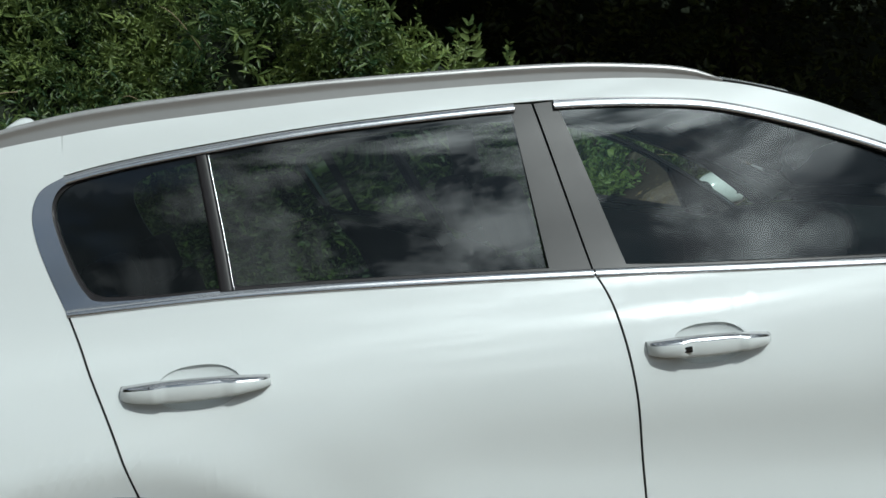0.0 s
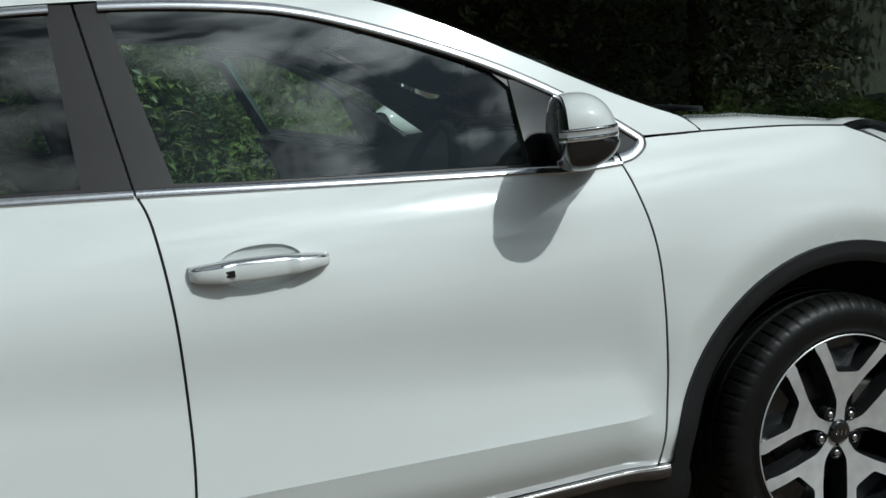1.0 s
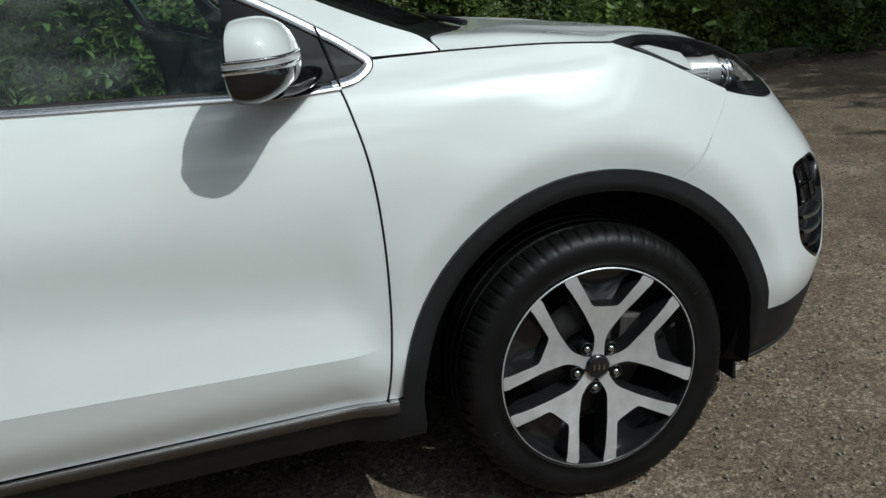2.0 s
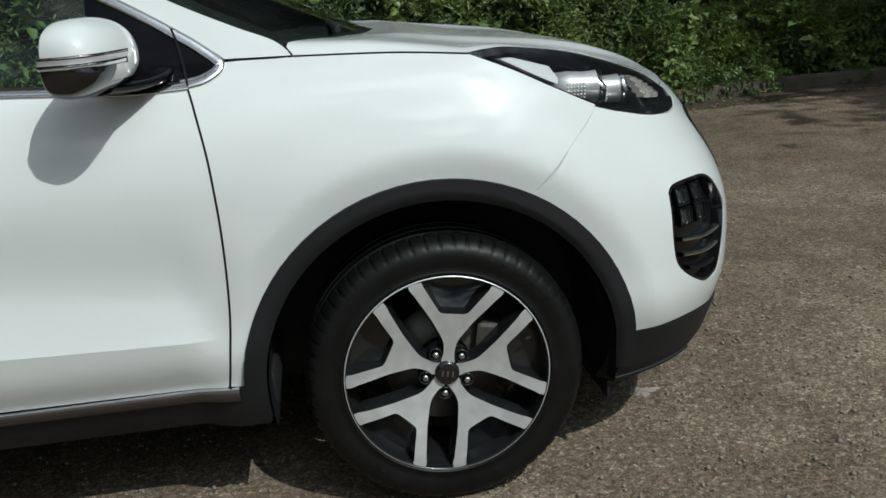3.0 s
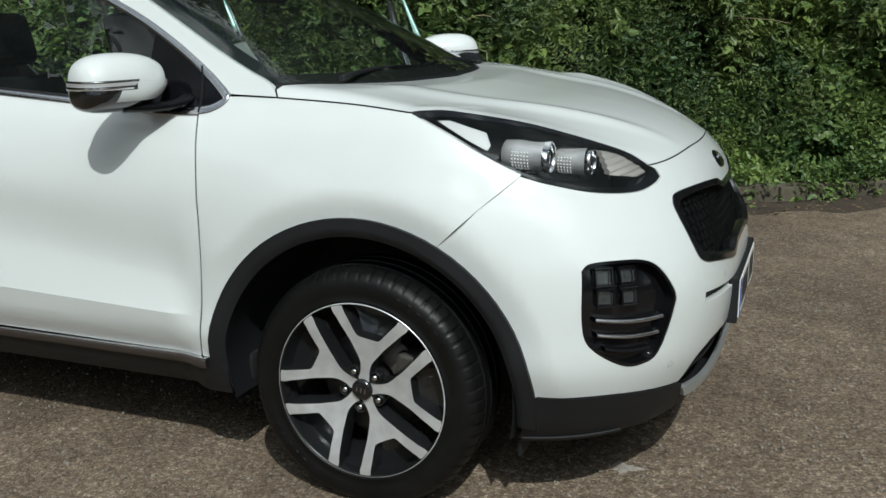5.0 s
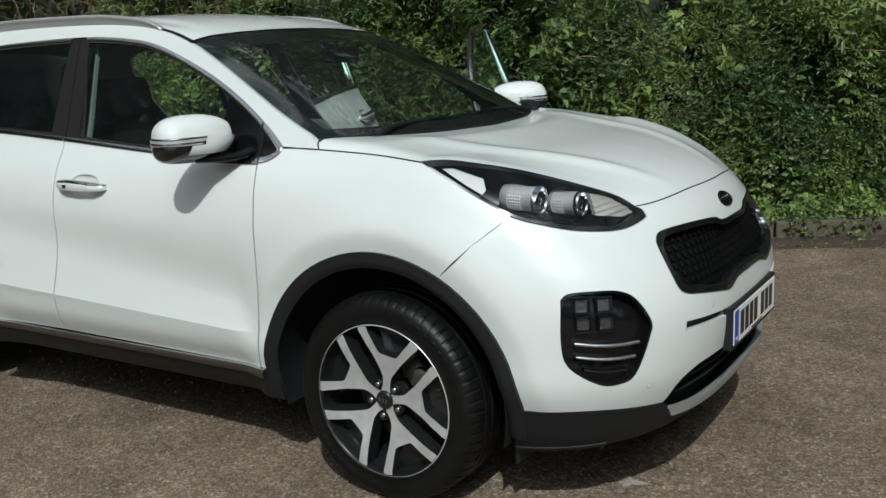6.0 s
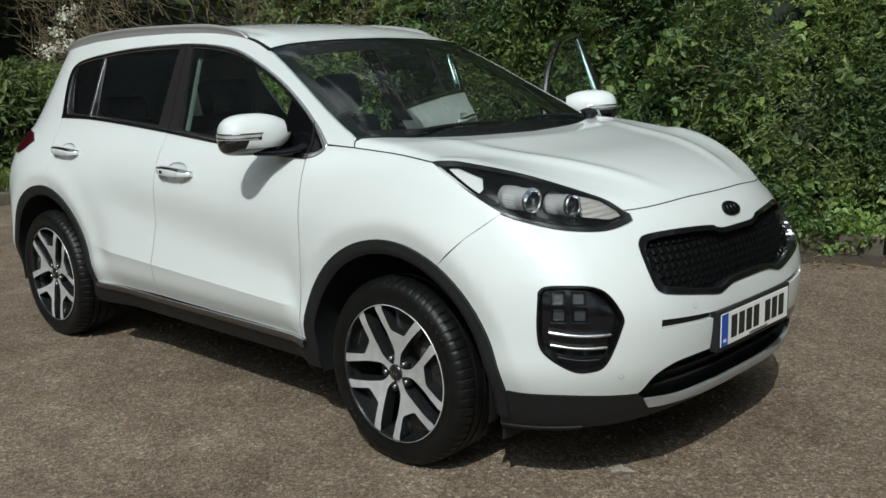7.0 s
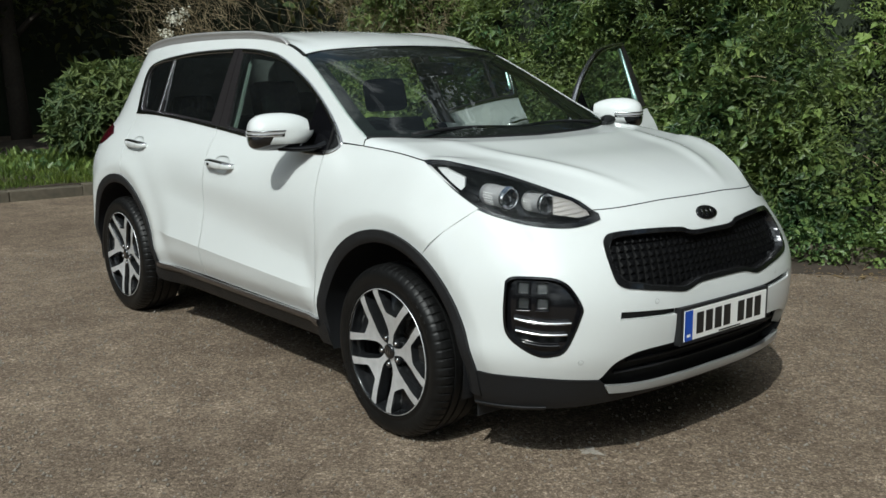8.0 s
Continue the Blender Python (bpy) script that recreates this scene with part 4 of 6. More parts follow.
LAMP = LAMP_TOP[:-1] + LAMP_LOW[:-1]
headlight = part("headlight", sheet([LAMP], lambda a, z, o: on_nose(a, z, o - 0.14), thick=0, cells=(2.0, 0.02), flip=True), POD, car, "clear-lensed headlight with two projectors")
pieces = [part("bezel", sheet([LAMP, [(45 + (a - 45) * 0.93, 0.985 + (z - 0.985) * 0.86) for a, z in LAMP]], lambda a, z, o: on_nose(a, z, o - 0.004), thick=0.13, cells=(2.0, 0.02), flip=True), POD, headlight)]
pieces.append(part("lens", sheet([LAMP], lambda a, z, o: on_nose(a, z, o - 0.001), thick=0.004, cells=(2.0, 0.02), flip=True), LENS, headlight, "clear lamp lens"))
pieces.append(part("light_guide", sheet([[(60.4, 1.078), (58.4, 1.078), (53.1, 1.048), (52.9, 1.018), (53.6, 1.006), (56.0, 1.030)]], lambda a, z, o: on_nose(a, z, o - 0.008), thick=0.02, cells=(2, 0.02), flip=True), DRL, headlight, "white daytime light guide"))
AHEAD = Vector((1.0, -0.03, -0.04)).normalized()
for place, r, long, rows_of_dots in (((0.468, -0.683, 0.980), 0.0415, 0.118, 6), ((0.556, -0.579, 0.956), 0.0395, 0.095, 5)):
    m = Matrix((AHEAD, Vector((0, 0, 1)).cross(AHEAD).normalized(), Vector((0, 0, 1)))).transposed().to_4x4()
    m.translation = place
    for name, prof, material, label in (
            ("projector_ring", [(r * 0.86, -0.004), (r * 0.88, 0.004), (r * 0.94, 0.007), (r * 1.01, 0.004), (r * 1.02, -0.006), (r * 0.98, -0.010)], MIRROR, "bright projector ring"),
            ("projector_bowl", [(r * 0.88, 0.0), (r * 0.84, -0.014), (r * 0.66, -0.030), (0.0, -0.036)], MIRROR, ""),
            ("projector_ball", [(r * 0.60, -0.022), (r * 0.54, -0.008), (r * 0.34, 0.000), (0.0, 0.003)], BLACK, ""),
            ("projector_barrel", [(r * 0.97, -0.008), (r * 0.93, -0.020), (r * 0.90, -0.045), (r * 0.97, -0.080), (r * 0.90, -long), (r * 0.60, -long - 0.008)], FROST, "silvery moulded projector barrel")):
        bm = lathe(prof, 40, "x")
        bmesh.ops.transform(bm, matrix=m, verts=bm.verts[:])
        for v in bm.verts:
            v.co.y = max(v.co.y, -half_width(v.co.x, v.co.z) + 0.007)
        pieces.append(part(name, bm, material, headlight, label))
    bm = bmesh.new()
    for i in range(rows_of_dots):
        for j in range(6):
            x, a = -0.048 - 0.0085 * i, radians(-48 + 13 * j)
            q = [m @ Vector((x + du, -(r * 0.965 + o) * math.cos(a + dv), (r * 0.965 + o) * math.sin(a + dv))) for du, dv, o in ((-0.0022, -0.055, 0), (0.0022, -0.055, 0), (0.0022, 0.055, 0), (-0.0022, 0.055, 0), (0, 0, 0.003))]
            q = [bm.verts.new(w) for w in q]
            for k in range(4):
                bm.faces.new((q[k], q[(k + 1) % 4], q[4]))
    bmesh.ops.recalc_face_normals(bm, faces=bm.faces[:])
    pieces.append(tagged(part("reflector_dots", bm, PLATE_W, headlight), kind="stuff"))
turn = part("turn_reflector", sheet([[(34.5, 0.987), (33.5, 0.984), (31.0, 0.971), (28.2, 0.938), (27.9, 0.924), (29.8, 0.915), (35.0, 0.928)]],
                                    lambda a, z, o: on_nose(a, z, o - 0.022 + 0.0035 * math.sin(z * 430 + 1.1 * a)), thick=0.02, cells=(0.5, 0.003), flip=True), AMBER, headlight, "ribbed turn signal reflector")
pieces.append(turn)
for ob in pieces:
    if ob.name.startswith("lens"):
        ob.visible_shadow = False
twin = other_side(headlight, car)
for ob in pieces:
    other_side(ob, twin)

# fog pods
pod = part("fog_pod", sheet([FOG], lambda a, z, o: on_nose(a, z, o - 0.035 + 0.012 * step(0.56, 0.48, z)), thick=0, cells=(1.2, 0.02), flip=True), POD, car, "gloss black fog lamp pod with four LED cubes")
FOG_MID = (38.2, 0.605)
FOG_IN = [(FOG_MID[0] + (a - FOG_MID[0]) * 0.94, FOG_MID[1] + (z - FOG_MID[1]) * 0.94) for a, z in FOG]
parts_of_pod = [part("pod_rim", sheet([[(FOG_MID[0] + (a - FOG_MID[0]) * 0.992, FOG_MID[1] + (z - FOG_MID[1]) * 0.992) for a, z in FOG], FOG_IN], lambda a, z, o: on_nose(a, z, o - 0.002), thick=0.034, cells=(1.2, 0.02), flip=True), POD, pod, "gloss black pod rim")]
for a in (41.1, 38.0):
    for z in (0.694, 0.642):
        p, outward, side, up = nose_frame(a, z, -0.020)
        frame_bm = bmesh.new()
        for s0, s1, u0, u1 in ((-0.024, 0.024, 0.020, 0.024), (-0.024, 0.024, -0.024, -0.020), (-0.024, -0.020, -0.020, 0.020), (0.020, 0.024, -0.020, 0.020)):
            box(frame_bm, -0.008, 0.008, s0, s1, u0, u1, 0.001, 1)
        fm = Matrix((outward, side, up)).transposed().to_4x4()
        fm.translation = p
        bmesh.ops.transform(frame_bm, matrix=fm, verts=frame_bm.verts[:])
        cube = part("led_cube", tilt_box(p, outward, side, up, 0.012, 0.038, 0.038, 0.004), LENS, pod, "clear LED cube lens")
        cube.visible_shadow = False
        parts_of_pod += [cube, part("cube_frame", frame_bm, POD, pod), part("led_core", tilt_box(p - outward * 0.012, outward, side, up, 0.010, 0.036, 0.036, 0.006), CORE, pod),
                         part("led_chip", tilt_box(p - outward * 0.004, outward, side, up, 0.004, 0.009, 0.009, 0.001), CORE, pod)]
for k, (z, a0, a1, material) in enumerate(((0.588, 42.6, 33.6, CHROME), (0.547, 42.4, 34.2, CHROME), (0.508, 41.4, 35.4, POD))):
    line = [(a0 + (a1 - a0) * i / 16, z - 0.010 * i / 16 - 0.006 * math.sin(math.pi * i / 16)) for i in range(17)]
    parts_of_pod.append(part("fin", ribbon(line, 0.005, 0.007, lambda a, z, o: on_nose(a, z, o - 0.020), 0.015, 0.015), material, pod, "bright curved fin" if k < 2 else "gloss black fin"))
twin = other_side(pod, car)
for ob in parts_of_pod:
    other_side(ob, twin)

# ---- door mirrors ----
U, V = Vector((-0.297, -0.955, 0)), Vector((-0.955, 0.297, 0))
MC = Vector((-0.705, -0.938, 1.164))
def mirror_point(a, b, grow=1.0):
    """The mirror's housing: a from tip to root, b round it."""
    s = math.cos(a)
    p = (3.0 if math.sin(b) > 0 else 4.6) if s > 0 else 2.0
    full = max(0.0, 1 - abs(s) ** p) ** (1 / p)
    cb, sb = math.cos(b), math.sin(b)
    tall = 0.091 if sb > 0 else 0.071
    z = tall * full * math.copysign(abs(sb) ** (0.75 if cb > 0 or sb < 0 else 1.0), sb) * (1 - 0.02 * s) + 0.012 * (s < 0) * s * s
    v = 0.087 * full * math.copysign(abs(cb) ** 0.85, cb) * (1.0 if sb > 0 else 1 - 0.30 * sb * sb)
    if v > 0.026:
        v = 0.026 + (v - 0.026) * 0.25
    return MC + (U * (0.130 if s > 0 else 0.158) * s + V * v + Vector((0, 0, z))) * grow
def mirror_shell(grow=1.0):
    bm = bmesh.new()
    n, m = 36, 48
    grid = [[mirror_point(math.pi * i / n, 2 * math.pi * j / m, grow) for j in range(m)] for i in range(n + 1)]
    vs = [[bm.verts.new(q) for q in row] for row in grid]
    for i in range(n):
        for j in range(m):
            bm.faces.new((vs[i][j], vs[i + 1][j], vs[i + 1][(j + 1) % m], vs[i][(j + 1) % m])).smooth = True
    bmesh.ops.remove_doubles(bm, verts=bm.verts[:], dist=1e-5)
    bmesh.ops.recalc_face_normals(bm, faces=bm.faces[:])
    return bm
door_mirror = part("door_mirror", mirror_shell(0.996), BLACK, car, "white and black door mirror with indicator strip")
def cut(bm, co, no):
    """Keeps what lies behind a plane."""
    bmesh.ops.bisect_plane(bm, geom=bm.verts[:] + bm.edges[:] + bm.faces[:], dist=1e-6, plane_co=co, plane_no=no, clear_outer=True)
    return bm
cap = cut(mirror_shell(), MC + Vector((0, 0, 0.014)), (0, 0, -1))
cut(cap, MC + V * 0.026, V)
cut(cap, MC - U * 0.128, -U)
tongue = cut(mirror_shell(), MC + Vector((0, 0, -0.006)), (0, 0, 1))
cut(tongue, MC - Vector((0, 0, 0.038)), (0, 0, -1))
cut(tongue, MC + U * 0.034, U + Vector((0, 0, 0.45)))
cut(tongue, MC + V * 0.026, V)
side = cut(mirror_shell(), MC + Vector((0, 0, 0.0139)), (0, 0, 1))
cut(side, MC - Vector((0, 0, 0.0061)), (0, 0, -1))
cut(side, MC - U * 0.012, U)
cut(side, MC + V * 0.026, V)
mesh = bpy.data.meshes.new("tmp")
side.to_mesh(mesh)
side.free()
tongue.from_mesh(mesh)
bpy.data.meshes.remove(mesh)
m_parts = [part("mirror_cap", cap, PAINT, door_mirror, "white mirror cap"), part("mirror_cap_lower", tongue, PAINT, door_mirror)]
bm = bmesh.new()
rows = []
BANDS = ((0.0105, 0.0), (0.0088, 0.0018), (0.0066, 0.0022), (0.0045, 0.0014), (-0.0055, 0.0014), (-0.0075, 0.0024), (-0.0120, 0.0024), (-0.0150, 0.0014), (-0.0170, 0.0))
for k in range(29):
    row = []
    for i, (dz, o) in enumerate(BANDS):
        reach = 0.540 - 0.050 * (0.0105 - dz) / 0.0275
        a = math.pi * (-0.24 + (0.24 + reach) * k / 28)
        q = mirror_point(abs(a), math.pi if a > 0 else 0.0)
        q.z = MC.z + 0.009 + 0.002 * k / 28 + dz
        row.append(bm.verts.new(q - V * o * min(1, max(-1, 6 * a)) + U * o * max(0, 1 - 2 * abs(a))))
    rows.append(row)
for r, q in zip(rows, rows[1:]):
    for i in range(8):
        f = bm.faces.new((r[i], r[i + 1], q[i + 1], q[i]))
        f.smooth = True
        f.material_index = (1, 2, 1, 0, 1, 2, 0, 1)[i]
bmesh.ops.recalc_face_normals(bm, faces=bm.faces[:])
m_parts.append(part("indicator", bm, [FROST, BLACK, MIRROR], door_mirror, "clear indicator strip in the mirror"))
bm = bmesh.new()
rows = [[bm.verts.new(MC + U * (0.080 * math.cos(t) * f - 0.022) + V * 0.0402 + Vector((0, 0, 0.056 * math.sin(t) * f))) for t in (2 * math.pi * i / 28 for i in range(28))] for f in (1.0, 0.01)]
for i in range(28):
    bm.faces.new((rows[0][i], rows[0][(i + 1) % 28], rows[1][(i + 1) % 28], rows[1][i]))
m_parts.append(part("mirror_glass", bm, DIM_MIRROR, door_mirror, "mirror glass with its colour darkened to dim the reflection"))
arm = tube(curve([(-0.585, -0.775, 1.118), (-0.60, -0.82, 1.106), (-0.64, -0.88, 1.102), (-0.69, -0.94, 1.108)], 5), lambda t: 0.038 - 0.008 * math.sin(math.pi * t), 12, 0.45)
m_parts.append(part("mirror_arm", arm, SAIL, door_mirror))
# the far mirror rides on the open door
twin = other_side(door_mirror, car)
for ob in m_parts:
    other_side(ob, twin)
twin.matrix_basis = hinge(-0.50, 0.85, -71.5)

# ---- wheels ----
def spoke_face():
    half = [(0.026, 0.0165), (0.045, 0.0138), (0.0646, 0.0142), (0.080, 0.0172), (0.095, 0.0248), (0.115, 0.0378), (0.136, 0.0515), (0.165, 0.0740), (0.196, 0.0985), (0.2195, 0.1165), (0.2322, 0.0876), (0.2225, 0.0805), (0.192, 0.0585), (0.163, 0.0385), (0.156, 0.029), (0.155, 0.012)]
    return half + [(a, -b) for a, b in reversed(half)]
def make_wheel(parent, place_m):
    """An alloy wheel with five forked spokes, its outer face towards -y."""
    bm = bmesh.new()
    face = -0.010
    def join(other, index=None):
        mesh = bpy.data.meshes.new("tmp")
        other.to_mesh(mesh)
        other.free()
        bm.from_mesh(mesh)
        bpy.data.meshes.remove(mesh)
    spokes = []
    turn_way = 1 if sum(a[0] * b[1] - b[0] * a[1] for a, b in zip(spoke_face(), spoke_face()[1:] + spoke_face()[:1])) > 0 else -1
    for s in range(5):
        c, d = math.cos(radians(72 * s)), math.sin(radians(72 * s))
        def at(u, v, out):
            r = math.hypot(u, v)
            return (v * c + u * d, face + 0.018 * (1 - min(1, r / 0.19) ** 2) - out - 0.004 * bump(r - 0.235, 0.03), u * c - v * d)
        line = curve(spoke_face() + spoke_face()[:1], 2)[:-1]
        spoke = sheet([line], at, 0.02, thick=0)
        for f in spoke.faces:
            f.material_index = 0
        rings = []
        for grow, drop in ((0.0, 0.0), (0.0015, 0.003), (0.0075, 0.026), (0.0095, 0.046)):
            ring = []
            for (u0, v0), (u, v), (u1, v1) in zip(line[-1:] + line[:-1], line, line[1:] + line[:1]):
                tu, tv = u1 - u0, v1 - v0
                d2 = math.hypot(tu, tv) or 1
                gu, gv = u + tv / d2 * grow * turn_way, v - tu / d2 * grow * turn_way
                if math.hypot(u, v) > 0.225:
                    gu, gv = u, v
                ring.append(spoke.verts.new(at(gu, gv, -drop)))
            rings.append(ring)
        for r0, r1 in zip(rings, rings[1:]):
            for k in range(len(line)):
                f = spoke.faces.new((r0[k], r0[(k + 1) % len(line)], r1[(k + 1) % len(line)], r1[k]))
                f.smooth, f.material_index = True, 1
        # the pocket between the fork's arms, closed by a dark floor that falls away to the rim
        floor = [[spoke.verts.new(at(0.150 + 0.088 * i / 6, (0.034 + 0.064 * i / 6) * (j / 4 - 1), -0.018 - 0.032 * math.sin(0.5 * math.pi * i / 6) - 0.006 * (1 - (j / 4 - 1) ** 2))) for j in range(9)] for i in range(7)]
        for r0, r1 in zip(floor, floor[1:]):
            for j in range(8):
                f = spoke.faces.new((r0[j], r0[j + 1], r1[j + 1], r1[j]))
                f.smooth, f.material_index = True, 1
        bmesh.ops.recalc_face_normals(spoke, faces=[f for f in spoke.faces if f.material_index == 1])
        spokes.append(spoke)
    hub = lathe([(0.024, face + 0.019), (0.034, face + 0.021), (0.042, face + 0.028), (0.064, face + 0.042), (0.068, face + 0.07), (0.0, face + 0.07)], 40)
    for f in hub.faces:
        f.material_index = 1
    join(hub)
    # barrel and lip
    barrel = lathe([(0.2465, 0.055), (0.2455, 0.0), (0.2485, -0.012), (0.2510, -0.016), (0.2540, -0.014), (0.2555, -0.004), (0.245, 0.02), (0.232, 0.06), (0.222, 0.15), (0.230, 0.19)], 96)
    for f in barrel.faces:
        c = f.calc_center_median()
        f.material_index = 0 if c.y < -0.0146 else 1
    join(barrel)
    wheel = part("wheel", bm, [SILVER, SPOKE], parent, "machined alloy wheel with five forked spokes")
    wheel.matrix_basis = place_m
    for spoke in spokes:
        part("spoke", spoke, [SILVER, SPOKE], wheel, "forked spoke with a bright machined face")
    def groove(i, k):
        return -0.0045 if (i % 7 == 0 and 8 <= k <= 12) else (-0.0035 if (i % 7 == 3 and k in (13, 14, 17, 18)) else 0.0)
    tyre = lathe([(0.250, 0.0), (0.2555, -0.010), (0.2575, -0.0145), (0.262, -0.0148), (0.264, -0.0125), (0.280, -0.0175), (0.302, -0.0195), (0.318, -0.0165), (0.330, -0.008), (0.338, 0.004), (0.3435, 0.018), (0.346, 0.030), (0.3465, 0.044),
                  (0.3405, 0.046), (0.3405, 0.053), (0.347, 0.055), (0.3478, 0.082), (0.3415, 0.084), (0.3415, 0.092), (0.348, 0.094), (0.348, 0.130), (0.3415, 0.132), (0.3415, 0.140), (0.347, 0.142), (0.346, 0.18), (0.339, 0.205), (0.30, 0.222), (0.25, 0.20)], 434, "y", groove)
    for f in tyre.faces:
        c = f.calc_center_median()
        if math.hypot(c.x, c.z) > 0.334:
            f.smooth = False
    part("tyre", tyre, RUBBER, wheel, "low-profile black tyre")
    for k in range(13):
        a = radians(15 + 6.2 * k + (150 if k > 6 else 0))
        bar = box(bmesh.new(), -0.0055, 0.0055, -0.0205, -0.0170, 0.290, 0.306 + 0.003 * (k % 2), 0.0006, 1)
        bmesh.ops.rotate(bar, verts=bar.verts[:], cent=(0, 0, 0), matrix=Matrix.Rotation(a, 3, "Y"))
        part("sidewall_mark", bar, RUBBER, wheel)
    part("hub_cap", lathe([(0.0, -0.004), (0.022, -0.003), (0.0300, 0.000), (0.0310, 0.012)], 32), BLACK, wheel, "black hub cap")
    for k in (-1, 0, 1):
        part("cap_stroke", box(bmesh.new(), 0.0125 * k - 0.0022, 0.0125 * k + 0.0022, -0.0054, -0.0015, -0.007, 0.007, 0.0005), BADGE, wheel)
    for s in range(5):
        a = radians(72 * s + 36)
        nut = lathe([(0.0, 0.000), (0.006, 0.000), (0.0095, 0.004), (0.0105, 0.03)], 6)
        bmesh.ops.translate(nut, verts=nut.verts[:], vec=(0.0545 * math.sin(a), 0, 0.0545 * math.cos(a)))
        part("wheel_nut", nut, CHROME, wheel)
        seat = lathe([(0.0125, 0.012), (0.0155, 0.003), (0.0175, 0.006), (0.0175, 0.03)], 20)
        bmesh.ops.translate(seat, verts=seat.verts[:], vec=(0.0545 * math.sin(a), 0, 0.0545 * math.cos(a)))
        part("nut_seat", seat, SPOKE, wheel)
    part("brake_disc", lathe([(0.07, 0.075), (0.15, 0.075), (0.15, 0.10), (0.07, 0.10)], 48), STEEL, wheel, "bare steel brake disc")
    bm = bmesh.new()
    box(bm, 0.07, 0.155, 0.045, 0.12, -0.02, 0.12, 0.012)
    part("brake_caliper", bm, STEEL, wheel)
    part("valve", tube([(0.205 * math.sin(1.1), 0.002, 0.205 * math.cos(1.1)), (0.222 * math.sin(1.1), 0.006, 0.222 * math.cos(1.1))], 0.004), DARK, wheel)
    return wheel
HUB_Y = -0.888
make_wheel(car, pose(AXLES[0], HUB_Y, HUB_Z, 0, 9.7, 0))
make_wheel(car, pose(AXLES[1], HUB_Y, HUB_Z, 0, -3.0, 0))
make_wheel(car, pose(AXLES[0], -HUB_Y, HUB_Z, 0, 12, 180))
make_wheel(car, pose(AXLES[1], -HUB_Y, HUB_Z, 0, 33, 180))

# ---- underneath and inside ----
bm = box(bmesh.new(), -3.35, 0.62, -0.44, 0.44, 0.20, 0.34, 0.03)
box(bm, -2.18, -0.49, -0.74, 0.74, 0.24, 0.36, 0.02)
box(bm, -0.35, 0.60, -0.44, 0.44, 0.34, 0.98, 0.05)
box(bm, -0.50, -0.45, -0.80, 0.80, 0.30, 1.02, 0.02)
box(bm, -0.52, -0.42, -0.78, 0.78, 0.26, 0.36, 0.02)
box(bm, -3.30, -2.95, -0.60, 0.60, 0.30, 0.80, 0.03)
box(bm, -2.75, -2.20, -0.44, 0.44, 0.34, 0.62, 0.03)
part("underbody", bm, DARK, car, "black floor and firewall")
dash = patch([(-0.36, y, 1.135) for y in (-0.70, -0.35, 0, 0.35, 0.70)], [(-0.78, y, 1.05) for y in (-0.70, -0.35, 0, 0.35, 0.70)],
             [(-0.36, -0.70, 1.135), (-0.55, -0.71, 1.135), (-0.72, -0.71, 1.10), (-0.78, -0.70, 1.05)], [(-0.36, 0.70, 1.135), (-0.55, 0.71, 1.135), (-0.72, 0.71, 1.10), (-0.78, 0.70, 1.05)], 12, 20,
             lambda s, t: 0.03 * bump(t - 0.27, 0.12) * s)
box(dash, -0.80, -0.50, -0.70, 0.70, 0.60, 1.04, 0.03)
part("dashboard", dash, CLOTH, car, "black soft-touch dashboard")
wheel_line = [(-0.86 + 0.07 * math.sin(t), -0.37 + 0.185 * math.cos(t), 1.02 + 0.175 * math.sin(t)) for t in (2 * math.pi * i / 40 for i in range(41))]
part("steering_wheel", tube(wheel_line, 0.016, 8), CLOTH, car, "black steering wheel")
part("steering_hub", box(bmesh.new(), -0.88, -0.80, -0.45, -0.29, 0.96, 1.06, 0.03), CLOTH, car)
def seat(x, y, wide, name):
    bm = bmesh.new()
    box(bm, x - 0.24, x + 0.26, y - wide / 2, y + wide / 2, 0.42, 0.62, 0.06, 3)
    base = part(name, bm, CLOTH, car, "black cloth car seat")
    back = box(bmesh.new(), -0.065, 0.065, -wide / 2, wide / 2, 0.0, 0.60, 0.05, 3)
    bmesh.ops.transform(back, matrix=pose(x - 0.24, y, 0.56, 0, -17, 0), verts=back.verts[:])
    part("backrest", back, CLOTH, base)
    return base
for y in (-0.37, 0.37):
    s = seat(-1.28, y, 0.50, "front_seat")
    hr = box(bmesh.new(), -0.05, 0.05, -0.135, 0.135, 0.64, 0.83, 0.045, 3)
    bmesh.ops.transform(hr, matrix=pose(-1.52, y, 0.56, 0, -14, 0), verts=hr.verts[:])
    part("headrest", hr, CLOTH, s, "black head restraint")
s = seat(-2.25, 0, 1.24, "rear_seat")
for y in (-0.38, 0.38):
    hr = box(bmesh.new(), -0.045, 0.045, -0.13, 0.13, 0.60, 0.74, 0.04, 3)
    bmesh.ops.transform(hr, matrix=pose(-2.49, y, 0.56, 0, -17, 0), verts=hr.verts[:])
    part("headrest", hr, CLOTH, s, "black head restraint")
